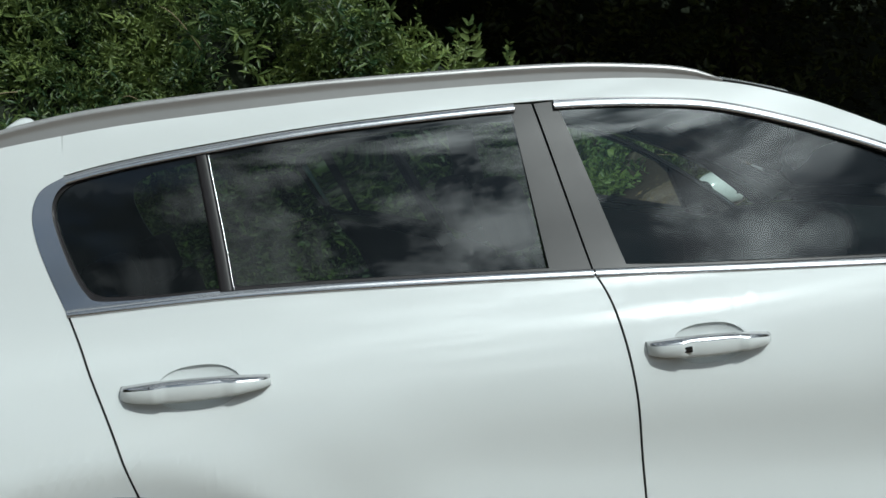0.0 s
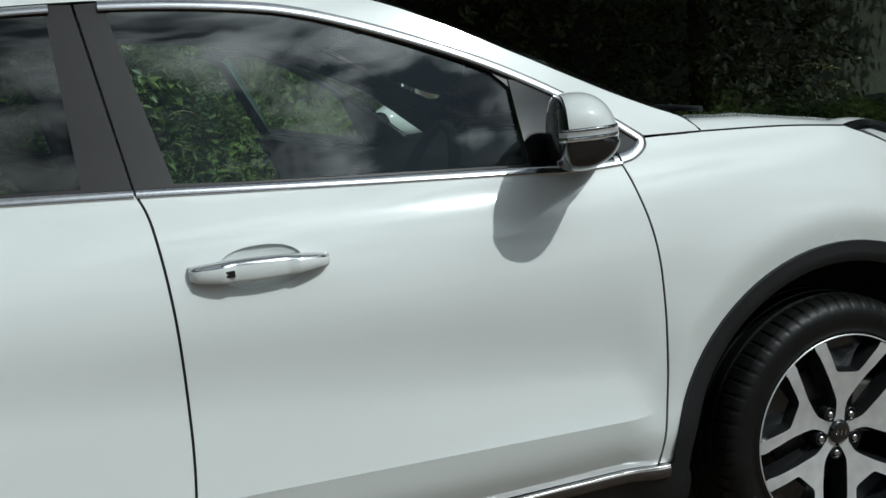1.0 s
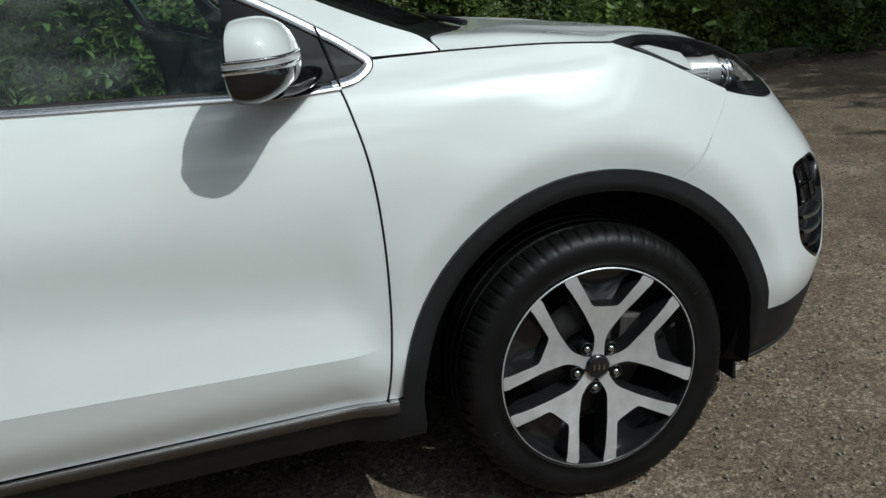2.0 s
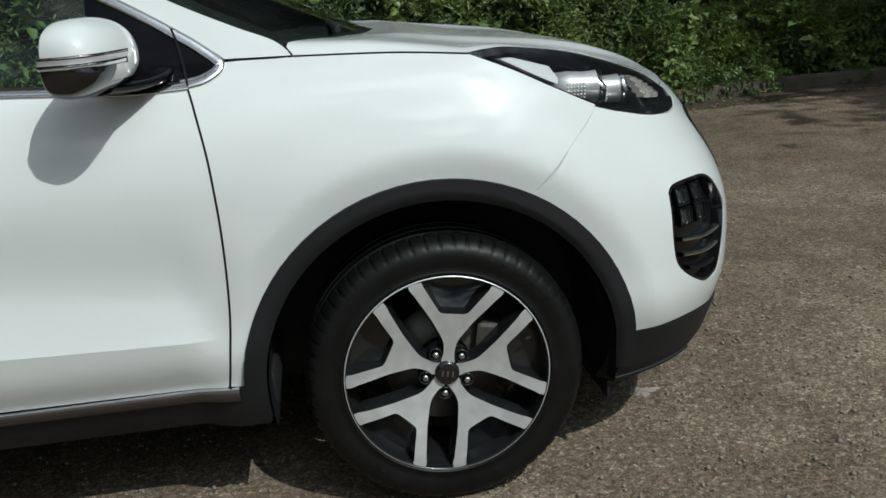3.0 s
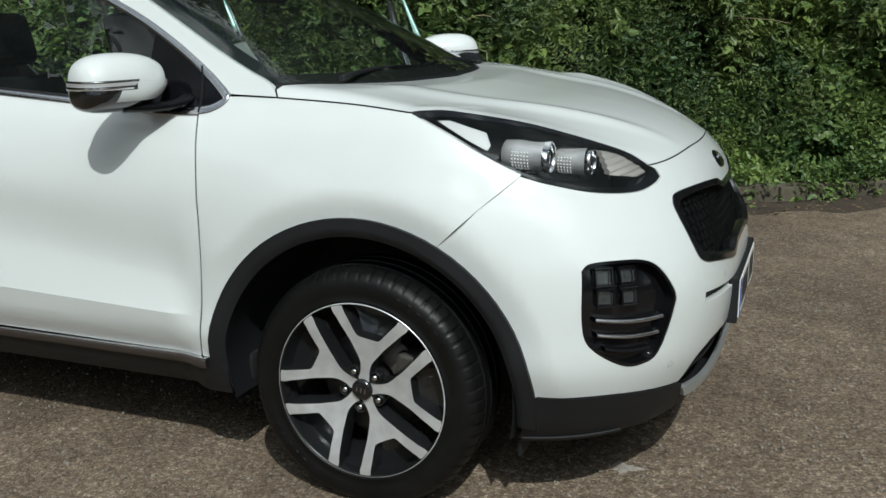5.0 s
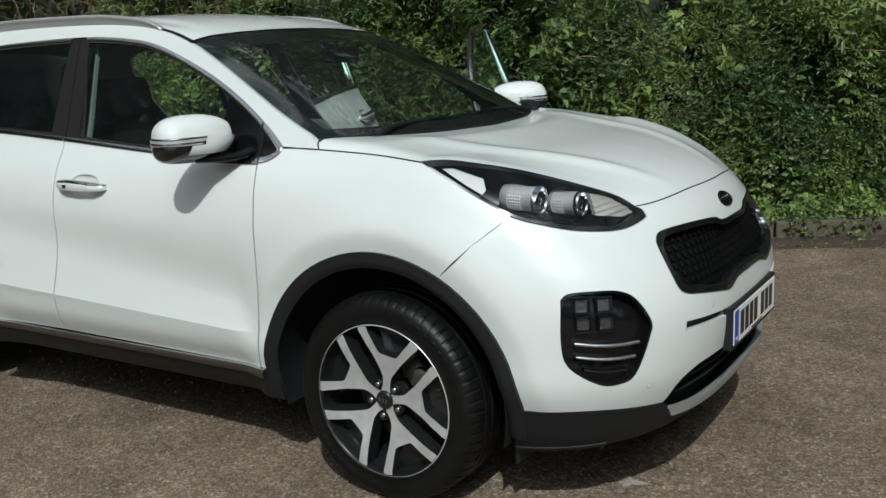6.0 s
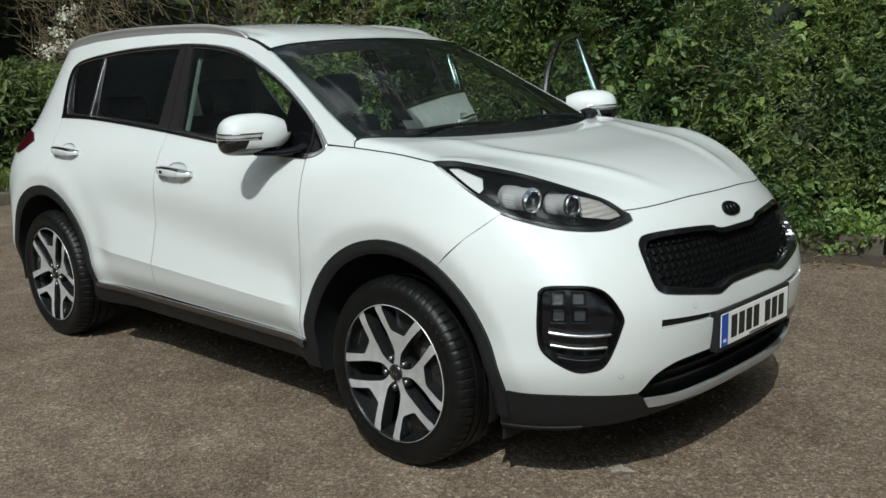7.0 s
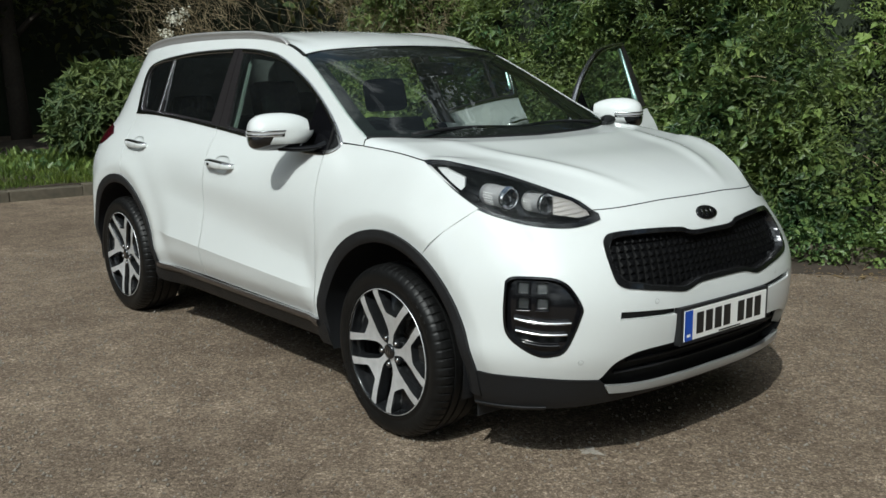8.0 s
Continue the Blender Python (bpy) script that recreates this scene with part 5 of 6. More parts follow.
# ceiling lining and inner pillars
lin = patch([(x, y, z - 0.025) for x, y, z in even(head, 24)], [(x + 0.05, y, z - 0.03) for x, y, z in even(tail_top, 24)], [(x, y + 0.03, z - 0.03) for x, y, z in roof_r], [(x, -y - 0.03, z - 0.03) for x, y, z in roof_r], 12, 24)
part("headlining", lin, LINER, car, "pale grey roof lining")
post = part("inner_pillar", sheet([[(-1.62, 1.10), (-1.69, 1.52), (-1.60, 1.52), (-1.50, 1.10)]], lambda x, z, o: on_side(x, z, o - 0.06), 0.05), TRIM, car, "pale grey inner pillar trim")
other_side(post, car)
post = part("door_pillar", sheet([[(-1.61, 0.36), (-1.62, 1.10), (-1.56, 1.10), (-1.54, 0.36)]], lambda x, z, o: on_side(x, z, o - 0.09), 0.06, thick=0.06), DARK, car)
other_side(post, car)
post = part("screen_pillar", sheet([[(-0.46, 1.12), (-0.72, 1.315), (-1.02, 1.455), (-0.98, 1.478), (-0.70, 1.335), (-0.40, 1.14)]], lambda x, z, o: on_side(x, z, o - 0.045), 0.05), DARK, car)
other_side(post, car)
bm = box(bmesh.new(), -0.79, -0.76, -0.11, 0.11, 1.395, 1.46, 0.012)
part("rear_view_mirror", bm, DARK, car)
for y0, y1 in ((-0.62, -0.02), (-0.02, 0.52)):
    line = [(-0.17 - 0.02 * math.sin(3 * t), y0 + (y1 - y0) * t, 1.172 + 0.012 * math.sin(math.pi * t)) for t in (i / 10 for i in range(11))]
    part("wiper", tube(line, 0.008, 6), PLASTIC, car, "black wiper blade")
bm = tube(curve([(-0.40, 0.74, 1.14), (-0.30, 0.725, 1.172), (-0.22, 0.66, 1.170), (-0.17, 0.56, 1.160)], 4), lambda t: 0.012 + 0.020 * math.sin(math.pi * t), 10, 0.6)
part("cowl_corner", bm, PLASTIC, car, "black cowl end beside the screen")
# ---- the ground, kerbs and banks ----
def asphalt():
    m = mat("worn_asphalt", (0.15, 0.128, 0.108), 0.9, spec=0.25)
    n, l = m.node_tree.nodes, m.node_tree.links
    b = n["Principled BSDF"]
    where = n.new("ShaderNodeTexCoord")
    stones, patchy, fine, stain = n.new("ShaderNodeTexVoronoi"), n.new("ShaderNodeTexNoise"), n.new("ShaderNodeTexNoise"), n.new("ShaderNodeTexNoise")
    stones.inputs["Scale"].default_value = 150
    patchy.inputs["Scale"].default_value, patchy.inputs["Detail"].default_value = 0.9, 6
    fine.inputs["Scale"].default_value, fine.inputs["Detail"].default_value = 60, 8
    stain.inputs["Scale"].default_value, stain.inputs["Detail"].default_value = 4.5, 7
    for t in (stones, patchy, fine, stain):
        l.new(where.outputs["Object"], t.inputs["Vector"])
    ramp = n.new("ShaderNodeValToRGB")
    e = ramp.color_ramp.elements
    e[0].position, e[0].color = 0.0, (0.050, 0.036, 0.026, 1)
    e[1].position, e[1].color = 1.0, (0.40, 0.325, 0.25, 1)
    e.new(0.45).color = (0.136, 0.102, 0.073, 1)
    e.new(0.75).color = (0.208, 0.160, 0.116, 1)
    grey = n.new("ShaderNodeRGBToBW")
    l.new(stones.outputs["Color"], grey.inputs[0])
    def math_node(op, a, bval, c=None):
        k = n.new("ShaderNodeMath")
        k.operation = op
        for i, v in enumerate((a, bval, c)):
            if v is None:
                continue
            if isinstance(v, (int, float)):
                k.inputs[i].default_value = v
            else:
                l.new(v, k.inputs[i])
        return k.outputs[0]
    s = math_node("MULTIPLY", grey.outputs[0], 0.72)
    chips = n.new("ShaderNodeTexVoronoi")
    chips.inputs["Scale"].default_value = 48
    l.new(where.outputs["Object"], chips.inputs["Vector"])
    chip = n.new("ShaderNodeRGBToBW")
    l.new(chips.outputs["Color"], chip.inputs[0])
    s = math_node("MULTIPLY_ADD", chip.outputs[0], 0.38, s)
    s = math_node("MULTIPLY_ADD", patchy.outputs["Fac"], 0.75, s)
    s = math_node("MULTIPLY_ADD", fine.outputs["Fac"], 0.9, s)
    s = math_node("MULTIPLY_ADD", stain.outputs["Fac"], 0.6, s)
    s = math_node("SUBTRACT", s, 1.17)
    l.new(s, ramp.inputs["Fac"])
    l.new(ramp.outputs["Color"], b.inputs["Base Color"])
    up = n.new("ShaderNodeBump")
    up.inputs["Strength"].default_value, up.inputs["Distance"].default_value = 0.75, 0.005
    h = math_node("MULTIPLY_ADD", stones.outputs["Distance"], -0.8, fine.outputs["Fac"])
    l.new(h, up.inputs["Height"])
    l.new(up.outputs["Normal"], b.inputs["Normal"])
    return m


def leaf_mat(name, dark, light, rough=0.45, through=0.3):
    """Leaves: colour by leaf, some light coming through."""
    m = bpy.data.materials.new(name)
    m.use_nodes = True
    n, l = m.node_tree.nodes, m.node_tree.links
    b = n["Principled BSDF"]
    b.inputs["Roughness"].default_value = rough
    info, ramp = n.new("ShaderNodeNewGeometry"), n.new("ShaderNodeValToRGB")
    e = ramp.color_ramp.elements
    e[0].color, e[1].color = (*dark, 1), (*light, 1)
    e.new(0.93).color = tuple(0.75 * a + 0.25 * c for a, c in zip(light, (0.3, 0.25, 0.05))) + (1,)
    wave = n.new("ShaderNodeTexNoise")
    wave.inputs["Scale"].default_value, wave.inputs["Detail"].default_value = 1.3, 4
    where = n.new("ShaderNodeTexCoord")
    l.new(where.outputs["Object"], wave.inputs["Vector"])
    mixv = n.new("ShaderNodeMath")
    mixv.operation = "MULTIPLY_ADD"
    mixv.inputs[1].default_value = 0.6
    sub = n.new("ShaderNodeMath")
    sub.operation = "MULTIPLY_ADD"
    sub.inputs[1].default_value, sub.inputs[2].default_value = 2.2, -0.95
    l.new(wave.outputs["Fac"], sub.inputs[0])
    l.new(info.outputs["Random Per Island"], mixv.inputs[0])
    l.new(sub.outputs[0], mixv.inputs[2])
    l.new(mixv.outputs[0], ramp.inputs["Fac"])
    l.new(ramp.outputs["Color"], b.inputs["Base Color"])
    glow, mix = n.new("ShaderNodeBsdfTranslucent"), n.new("ShaderNodeMixShader")
    mix.inputs[0].default_value = through
    l.new(ramp.outputs["Color"], glow.inputs["Color"])
    l.new(b.outputs[0], mix.inputs[1])
    l.new(glow.outputs[0], mix.inputs[2])
    l.new(mix.outputs[0], n["Material Output"].inputs["Surface"])
    return m


ASPHALT = asphalt()
CONCRETE = mat("weathered_kerb", (0.092, 0.078, 0.056), 0.9, vary=0.35, scale=14, relief=0.7, relief_scale=60)
SOIL = mat("dark_soil", (0.045, 0.032, 0.022), 0.95, vary=0.4, scale=8, relief=0.9, relief_scale=30)
BARK = mat("bark", (0.045, 0.036, 0.028), 0.9, vary=0.4, scale=20, relief=0.9, relief_scale=40)
# near-black: the shade within hedge and wood is put into this colour
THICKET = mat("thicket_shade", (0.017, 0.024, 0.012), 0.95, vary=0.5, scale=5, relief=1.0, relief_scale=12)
LEAF = leaf_mat("hedge_leaf", (0.040, 0.086, 0.034), (0.24, 0.345, 0.105), 0.42, 0.4)
NETTLE = leaf_mat("nettle_leaf", (0.035, 0.070, 0.026), (0.10, 0.17, 0.055), 0.65, 0.3)
BRAMBLE = leaf_mat("bramble_leaf", (0.066, 0.128, 0.047), (0.25, 0.38, 0.11), 0.42, 0.38)
# darker than the hedge's green: the wood's shade is in the leaf colour
SHADED_CROWN = leaf_mat("tree_leaf", (0.012, 0.025, 0.008), (0.040, 0.068, 0.019))
GRASS = leaf_mat("grass_blade", (0.06, 0.11, 0.016), (0.15, 0.24, 0.04))
PEBBLE = mat("grit", (0.21, 0.185, 0.155), 0.9, vary=0.2, random=1.0)
LITTER = mat("dry_litter", (0.22, 0.15, 0.07), 0.8, vary=0.4, random=1.0)
CHALK = mat("chalky_asphalt", (0.34, 0.31, 0.27), 0.95, vary=0.35, scale=60, relief=0.6, relief_scale=150)
BLOSSOM = mat("white_petal", (0.62, 0.61, 0.52), 0.7, vary=0.1)
TWIG = mat("dry_twig", (0.24, 0.19, 0.11), 0.8, vary=0.3)
rng = np.random.default_rng(7)


def mesh_of(name, verts, faces, material, label, category, kind="stuff", parent=None, smooth_faces=False):
    """One mesh from plain arrays (faces of one size)."""
    me = bpy.data.meshes.new(name)
    faces = np.asarray(faces, dtype=np.int32)
    me.vertices.add(len(verts))
    me.vertices.foreach_set("co", np.asarray(verts, dtype=np.float32).ravel())
    me.loops.add(faces.size)
    me.loops.foreach_set("vertex_index", faces.ravel())
    me.polygons.add(len(faces))
    me.polygons.foreach_set("loop_start", np.arange(0, faces.size, faces.shape[1], dtype=np.int32))
    me.polygons.foreach_set("loop_total", np.full(len(faces), faces.shape[1], dtype=np.int32))
    me.update(calc_edges=True)
    me.materials.append(material)
    ob = new(name, me)
    ob.parent = parent
    return tagged(ob, label, category, kind=kind)


def leaves(at, way, normal, long, wide, fold=0.18, curl=0.12):
    """Pointed, folded leaves: foot points, directions, normals and sizes in arrays."""
    way = way / np.linalg.norm(way, axis=1, keepdims=True)
    side = np.cross(way, normal)
    side /= np.linalg.norm(side, axis=1, keepdims=True) + 1e-9
    up = np.cross(side, way)
    shape = ((0, 0, 0), (0.28, 0.42, 1), (0.68, 0.32, 1), (1, 0, 0), (0.68, -0.32, 1), (0.28, -0.42, 1))
    L, W = long[:, None], wide[:, None]
    verts = np.stack([at + way * L * a + side * W * b + up * (W * fold * c - L * curl * a * a) for a, b, c in shape], 1)
    base = np.arange(len(at))[:, None] * 6
    faces = np.concatenate([base + [0, 1, 2, 3], base + [0, 3, 4, 5]])
    return verts.reshape(-1, 3), faces


def sprigs(foot, out, count, reach, size, droop=0.3, toss=0.45, broad=0.52):
    """Leafy shoots: leaves set in pairs along short stems that start at foot and lean out, all of a shoot lying much the same way."""
    n = len(foot)
    out = out / (np.linalg.norm(out, axis=1, keepdims=True) + 1e-9)
    face = rng.normal(size=(n, 3)) * toss * 0.8 + np.array([0.12, -0.40, 0.85])
    face -= out * np.sum(face * out, 1, keepdims=True)
    face /= np.linalg.norm(face, axis=1, keepdims=True) + 1e-9
    side = np.cross(out, face)
    grow = np.repeat(rng.uniform(0.7, 1.25, n), count)
    t = np.tile((np.arange(count) // 2 * 2 + 1.2) / (count + 0.4), n)
    sign = np.tile(np.where(np.arange(count) % 2 == 0, 1.0, -1.0), n)
    if count % 2:
        sign[count - 1::count] = 0.0
    foot, out, face, side = (np.repeat(q, count, 0) for q in (foot, out, face, side))
    reach = np.repeat(reach, count)
    at = foot + out * (reach * t)[:, None]
    at[:, 2] -= droop * reach * t * t
    way = out * (0.35 + 0.5 * t)[:, None] + side * (0.85 * sign)[:, None] + rng.normal(size=at.shape) * 0.22
    way[:, 2] -= 0.22
    normal = face + rng.normal(size=at.shape) * 0.25
    long = size * grow * (1.15 - 0.35 * t) * rng.uniform(0.75, 1.25, len(at))
    return leaves(at, way, normal, long, long * broad * rng.uniform(0.8, 1.2, len(at)))


def rosettes(foot, out, count, size, broad=0.32):
    """Leaf rosettes at shoot tips: long leaves that spread round the shoot and hang."""
    n = len(foot)
    out = out / np.linalg.norm(out, axis=1, keepdims=True)
    side = np.cross(out, np.array([0.31, 0.2, 0.93]))
    side /= np.linalg.norm(side, axis=1, keepdims=True) + 1e-9
    up = np.cross(side, out)
    a = np.tile(2.4 * np.arange(count), n) + np.repeat(rng.uniform(0, 6.28, n), count) + rng.normal(size=n * count) * 0.45
    grow = np.repeat(rng.uniform(0.7, 1.3, n), count)
    foot, out, side, up = (np.repeat(q, count, 0) for q in (foot, out, side, up))
    spread = side * np.cos(a)[:, None] + up * np.sin(a)[:, None]
    lift = np.tile(np.linspace(0.15, 1.0, count), n)[:, None]
    way = spread + out * lift + rng.normal(size=foot.shape) * 0.28 - np.array([0, 0, 0.30])
    normal = out * 1.0 - spread * lift * 0.5 + rng.normal(size=foot.shape) * 0.35
    long = size * grow * rng.uniform(0.5, 1.3, len(foot))
    return leaves(foot - out * (0.25 * size * (1 - lift)), way, normal, long, long * broad, 0.14, 0.22)


def wobble(x, z, f=1.0, k=0.0):
    return np.sin(1.7 * f * x + 0.6 * z * f + k) * 0.5 + np.sin(3.9 * f * x - 2.3 * z * f + 1.3 + k) * 0.3 + np.sin(7.3 * f * x + 5.1 * z * f + 0.4 + k) * 0.2


# kerb line round the bay, from the front to behind the car
KERB = curve([(14.0, 5.2), (6.0, 5.6), (3.8, 5.55), (2.6, 5.22), (1.6, 4.70), (0.8, 4.10), (0.0, 3.70), (-1.0, 3.32), (-2.5, 3.08), (-5.2, 2.95), (-7.2, 2.5), (-8.0, 1.6), (-8.2, 0.0), (-8.25, -4.0), (-8.3, -12.0)], 10)
bm = bmesh.new()
bmesh.ops.create_grid(bm, x_segments=8, y_segments=8, size=300)
tagged(part("ground", bm, ASPHALT, None, "worn brown-grey asphalt car park strewn with grit"), kind="structure", category="ground")


def kerb_y(x):
    """The kerb's line beside the car, by x."""
    xs, ys = np.array([q[0] for q in KERB[:105]])[::-1], np.array([q[1] for q in KERB[:105]])[::-1]
    return np.interp(x, xs, ys)


# kerb stones
kerb = tagged(new("kerb"), "weathered concrete kerb stones along the planted bank", "kerb", kind="structure")
flat_kerb = even([(x, y, 0) for x, y in KERB], 46)
for k in range(46):
    a, b = Vector(flat_kerb[k]), Vector(flat_kerb[k + 1])
    d = b - a
    bm = bmesh.new()
    tall = 0.130 + 0.012 * math.sin(5 * k)
    box(bm, 0.004, d.length - 0.004, -0.075, 0.075, -0.1, tall, 0.014, 2)
    for v in bm.verts:
        v.co += Vector(noise.noise_vector(v.co * 6 + Vector((k, 0, 0)))) * 0.006
    stone = part("kerb_stone", bm, CONCRETE, kerb)
    stone.matrix_basis = Matrix.Translation(a) @ pose(0, 0, 0, 0, 0, math.degrees(math.atan2(d.y, d.x)) + 0.6 * math.sin(9 * k))

# bank behind the kerb: soil, and a dark sheet painting the hedge's inner shade
def strip_mesh(name, rows, material, label, category):
    n, m = len(rows), len(rows[0])
    verts = np.array(rows).reshape(-1, 3)
    faces = [(i * m + j, i * m + j + 1, (i + 1) * m + j + 1, (i + 1) * m + j) for i in range(n - 1) for j in range(m - 1)]
    return mesh_of(name, verts, faces, material, label, category, "structure")


def hedge_top(x):
    return np.interp(x, [-30, -8.2, -7.2, -6.2, -5, -2.4, -1.5, -0.6, 0.4, 1.6, 2.4, 3.2, 5, 9, 16], [0.9, 0.9, 1.3, 2.6, 3.5, 3.2, 2.3, 1.95, 1.65, 1.35, 1.0, 0.7, 0.62, 0.6, 0.8])


def hedge_face(x, z):
    ledge = np.sin(3.4 * z + 1.6 * np.sin(1.3 * x) + 0.9 * np.sin(2.9 * x + 1.0))
    return kerb_y(x) + 0.46 + 0.24 * z + 0.40 * wobble(x, z) - 0.17 * ledge * np.minimum(1, 2 * z) + 0.18 * wobble(x, z, 2.7, 2.0) + 0.11 * wobble(x, 1.4 * z, 6.0, 1.0)


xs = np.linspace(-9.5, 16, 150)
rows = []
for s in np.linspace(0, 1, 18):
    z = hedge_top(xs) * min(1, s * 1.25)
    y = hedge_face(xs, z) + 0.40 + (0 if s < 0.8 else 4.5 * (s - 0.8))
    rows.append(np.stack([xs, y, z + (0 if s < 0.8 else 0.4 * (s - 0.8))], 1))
strip_mesh("thicket", rows, THICKET, "near-black sheet standing for the shade inside the overgrown hedge", "hedge")
rows = []
for s in np.linspace(0, 1, 6):
    rows.append(np.stack([xs, kerb_y(xs) + 0.05 + 1.8 * s, 0.06 + 0.10 * s + 0.03 * wobble(xs, 3 * s, 2.0)], 1))
strip_mesh("bank", rows, SOIL, "dark soil with leaf litter behind the kerb", "soil")

# damp earth and rotted leaves in the gutter
rows = []
for s in np.linspace(0, 1, 5):
    rows.append(np.stack([xs, kerb_y(xs) - 0.06 - s * (0.46 + 0.18 * wobble(xs, 0 * xs, 1.6, 4.0) + 0.07 * wobble(xs, 0 * xs, 6.0, 1.0)), 0.012 * (1 - s) ** 2 + 0.004 - 0.008 * (s > 0.99) + 0 * xs], 1))
strip_mesh("gutter_soil", rows, SOIL, "damp dark earth lying in the gutter", "soil")

# hedge foliage: sprays of small pointed leaves, with dark hollows between
n = 52000
x = rng.uniform(-9.3, 9.0, n)
z = hedge_top(x) * rng.uniform(0.02, 1.0, n) ** 0.8
y = hedge_face(x, z) + rng.uniform(-0.12, 0.34, n)
hollow = wobble(x, z * 1.5, 2.3, 5.0) + 0.7 * wobble(x, z, 5.1, 1.0)
keep = (rng.uniform(0, 1, n) < np.where(x > 5, 0.45, 1.0)) & (hollow + 0.8 * wobble(x, z, 1.1, 0.5) > rng.uniform(-0.85, 0.15, n))
foot = np.stack([x, y, z], 1)[keep]
out = rng.normal(size=foot.shape) * 0.55 + np.array([0.1, -0.75, 0.35])
out /= np.linalg.norm(out, axis=1, keepdims=True)
v, f = sprigs(foot, out, 9, rng.uniform(0.12, 0.32, len(foot)), 0.050, 0.35, 0.75, 0.38)
mesh_of("hedge_foliage", v, f, LEAF, "dense sunlit hedge of small pointed green leaves", "hedge")
# shoot tips with spreading rosettes of long leaves, where the hedge catches the sun
n = 5600
x = rng.uniform(-9.0, 5.0, n)
z = hedge_top(x) * rng.uniform(0.12, 1.06, n)
keep = wobble(x, z * 1.3, 1.5, 4.0) + 0.5 * wobble(x, z, 4.2, 0.0) + 0.45 * (z - 0.9) > rng.uniform(-0.2, 0.6, n)
x, z = x[keep], z[keep]
foot = np.stack([x, hedge_face(x, z) - rng.uniform(0.02, 0.26, len(x)), z], 1)
out = rng.normal(size=foot.shape) * 0.7 + np.array([0.1, -0.6, 0.7])
v, f = rosettes(foot, out, 7, 0.085)
mesh_of("rosette_foliage", v, f, LEAF, "spreading tips of long narrow leaves on the hedge", "hedge")
# dry brown twigs tangled over the hedge behind the car
n = 2600
x = rng.uniform(-9.6, -4.6, n)
z = rng.uniform(1.5, 3.3, n)
a = np.stack([x, hedge_face(x, np.minimum(z, 2.0)) - 0.25 + 0.25 * (z - 1.5) - 0.35 * (x < -7.5) + rng.uniform(-0.25, 0.3, n), z], 1)
d = rng.normal(size=(n, 3)) * np.array([0.6, 0.35, 0.45]) + np.array([0, -0.15, 0.15])
d *= (rng.uniform(0.18, 0.55, n) / np.linalg.norm(d, axis=1))[:, None]
bend = rng.normal(size=(n, 3)) * 0.05
ring = np.array([(1, 0, 0), (-0.5, 0.6, 0.6), (-0.5, -0.6, -0.6)])
verts = np.concatenate([(a + d * t + bend * (4 * t * (1 - t)))[:, None, :] + ring[None] * (0.0042 * (1 - 0.7 * t)) for t in (0.0, 0.35, 0.7, 1.0)], 1).reshape(-1, 3)
quad = np.array([(3 * k + j, 3 * k + (j + 1) % 3, 3 * k + 3 + (j + 1) % 3, 3 * k + 3 + j) for k in range(3) for j in range(3)])
mesh_of("dry_twigs", verts, (np.arange(n)[:, None, None] * 12 + quad[None]).reshape(-1, 4), TWIG, "tangle of dry brown twigs over the hedge", "twigs")
# nettles: upright stems with dull drooping leaves
n = 2600
x = rng.uniform(-7.5, 6.0, n)
z = 0.1 + np.minimum(hedge_top(x), 1.5) * rng.uniform(0, 0.85, n)
keep = wobble(x, 0.6 * z, 1.4, 2.2) > rng.uniform(-0.5, 0.5, n)
x, z = x[keep], z[keep]
foot = np.stack([x, hedge_face(x, z) - rng.uniform(0.05, 0.25, len(x)), z], 1)
out = rng.normal(size=foot.shape) * 0.18 + np.array([0, -0.25, 1.0])
v, f = sprigs(foot, out, 11, rng.uniform(0.25, 0.5, len(x)), 0.055, 0.05, 0.5, 0.5)
mesh_of("nettles", v, f, NETTLE, "dull green nettles standing in the hedge", "nettles")
# ivy and bramble low down, spilling over the kerb
n = 13000
x = rng.uniform(-7.5, 7.5, n)
z = 0.05 + np.minimum(hedge_top(x), 1.0) * rng.uniform(0, 1, n) ** 1.5
keep = wobble(x, z * 1.2, 2.2, 0.7) + 1.1 * (0.55 - z) > rng.uniform(-0.7, 0.5, n)
x, z = x[keep], z[keep]
y = hedge_face(x, z) - 0.10 - rng.uniform(0, 0.24, len(x)) * (z < 0.5) + rng.uniform(0, 0.15, len(x))
foot = np.stack([x, y, z], 1)
out = rng.normal(size=foot.shape) * 0.6 + np.array([0.0, -0.8, 0.25])
out /= np.linalg.norm(out, axis=1, keepdims=True)
v, f = sprigs(foot, out, 5, rng.uniform(0.10, 0.26, len(x)), 0.046, 0.3, 0.6, 0.8)
mesh_of("ivy_foliage", v, f, BRAMBLE, "small bright ivy and bramble leaves spilling towards the kerb", "ivy")
n = 3400
x = np.where(rng.uniform(0, 1, n) < 0.6, rng.uniform(0.8, 6.0, n), rng.uniform(-7.5, 7.5, n))
z = 0.1 + np.minimum(hedge_top(x), 1.7) * rng.uniform(0, 1, n)
foot = np.stack([x, hedge_face(x, z) - 0.12, z], 1)
out = rng.normal(size=foot.shape) * 0.7 + np.array([0.0, -0.8, 0.3])
v, f = sprigs(foot, out, 4, rng.uniform(0.10, 0.24, n), 0.082, 0.3, 0.5, 0.75)
mesh_of("bramble_foliage", v, f, BRAMBLE, "broad green bramble leaves among the hedge", "bramble")
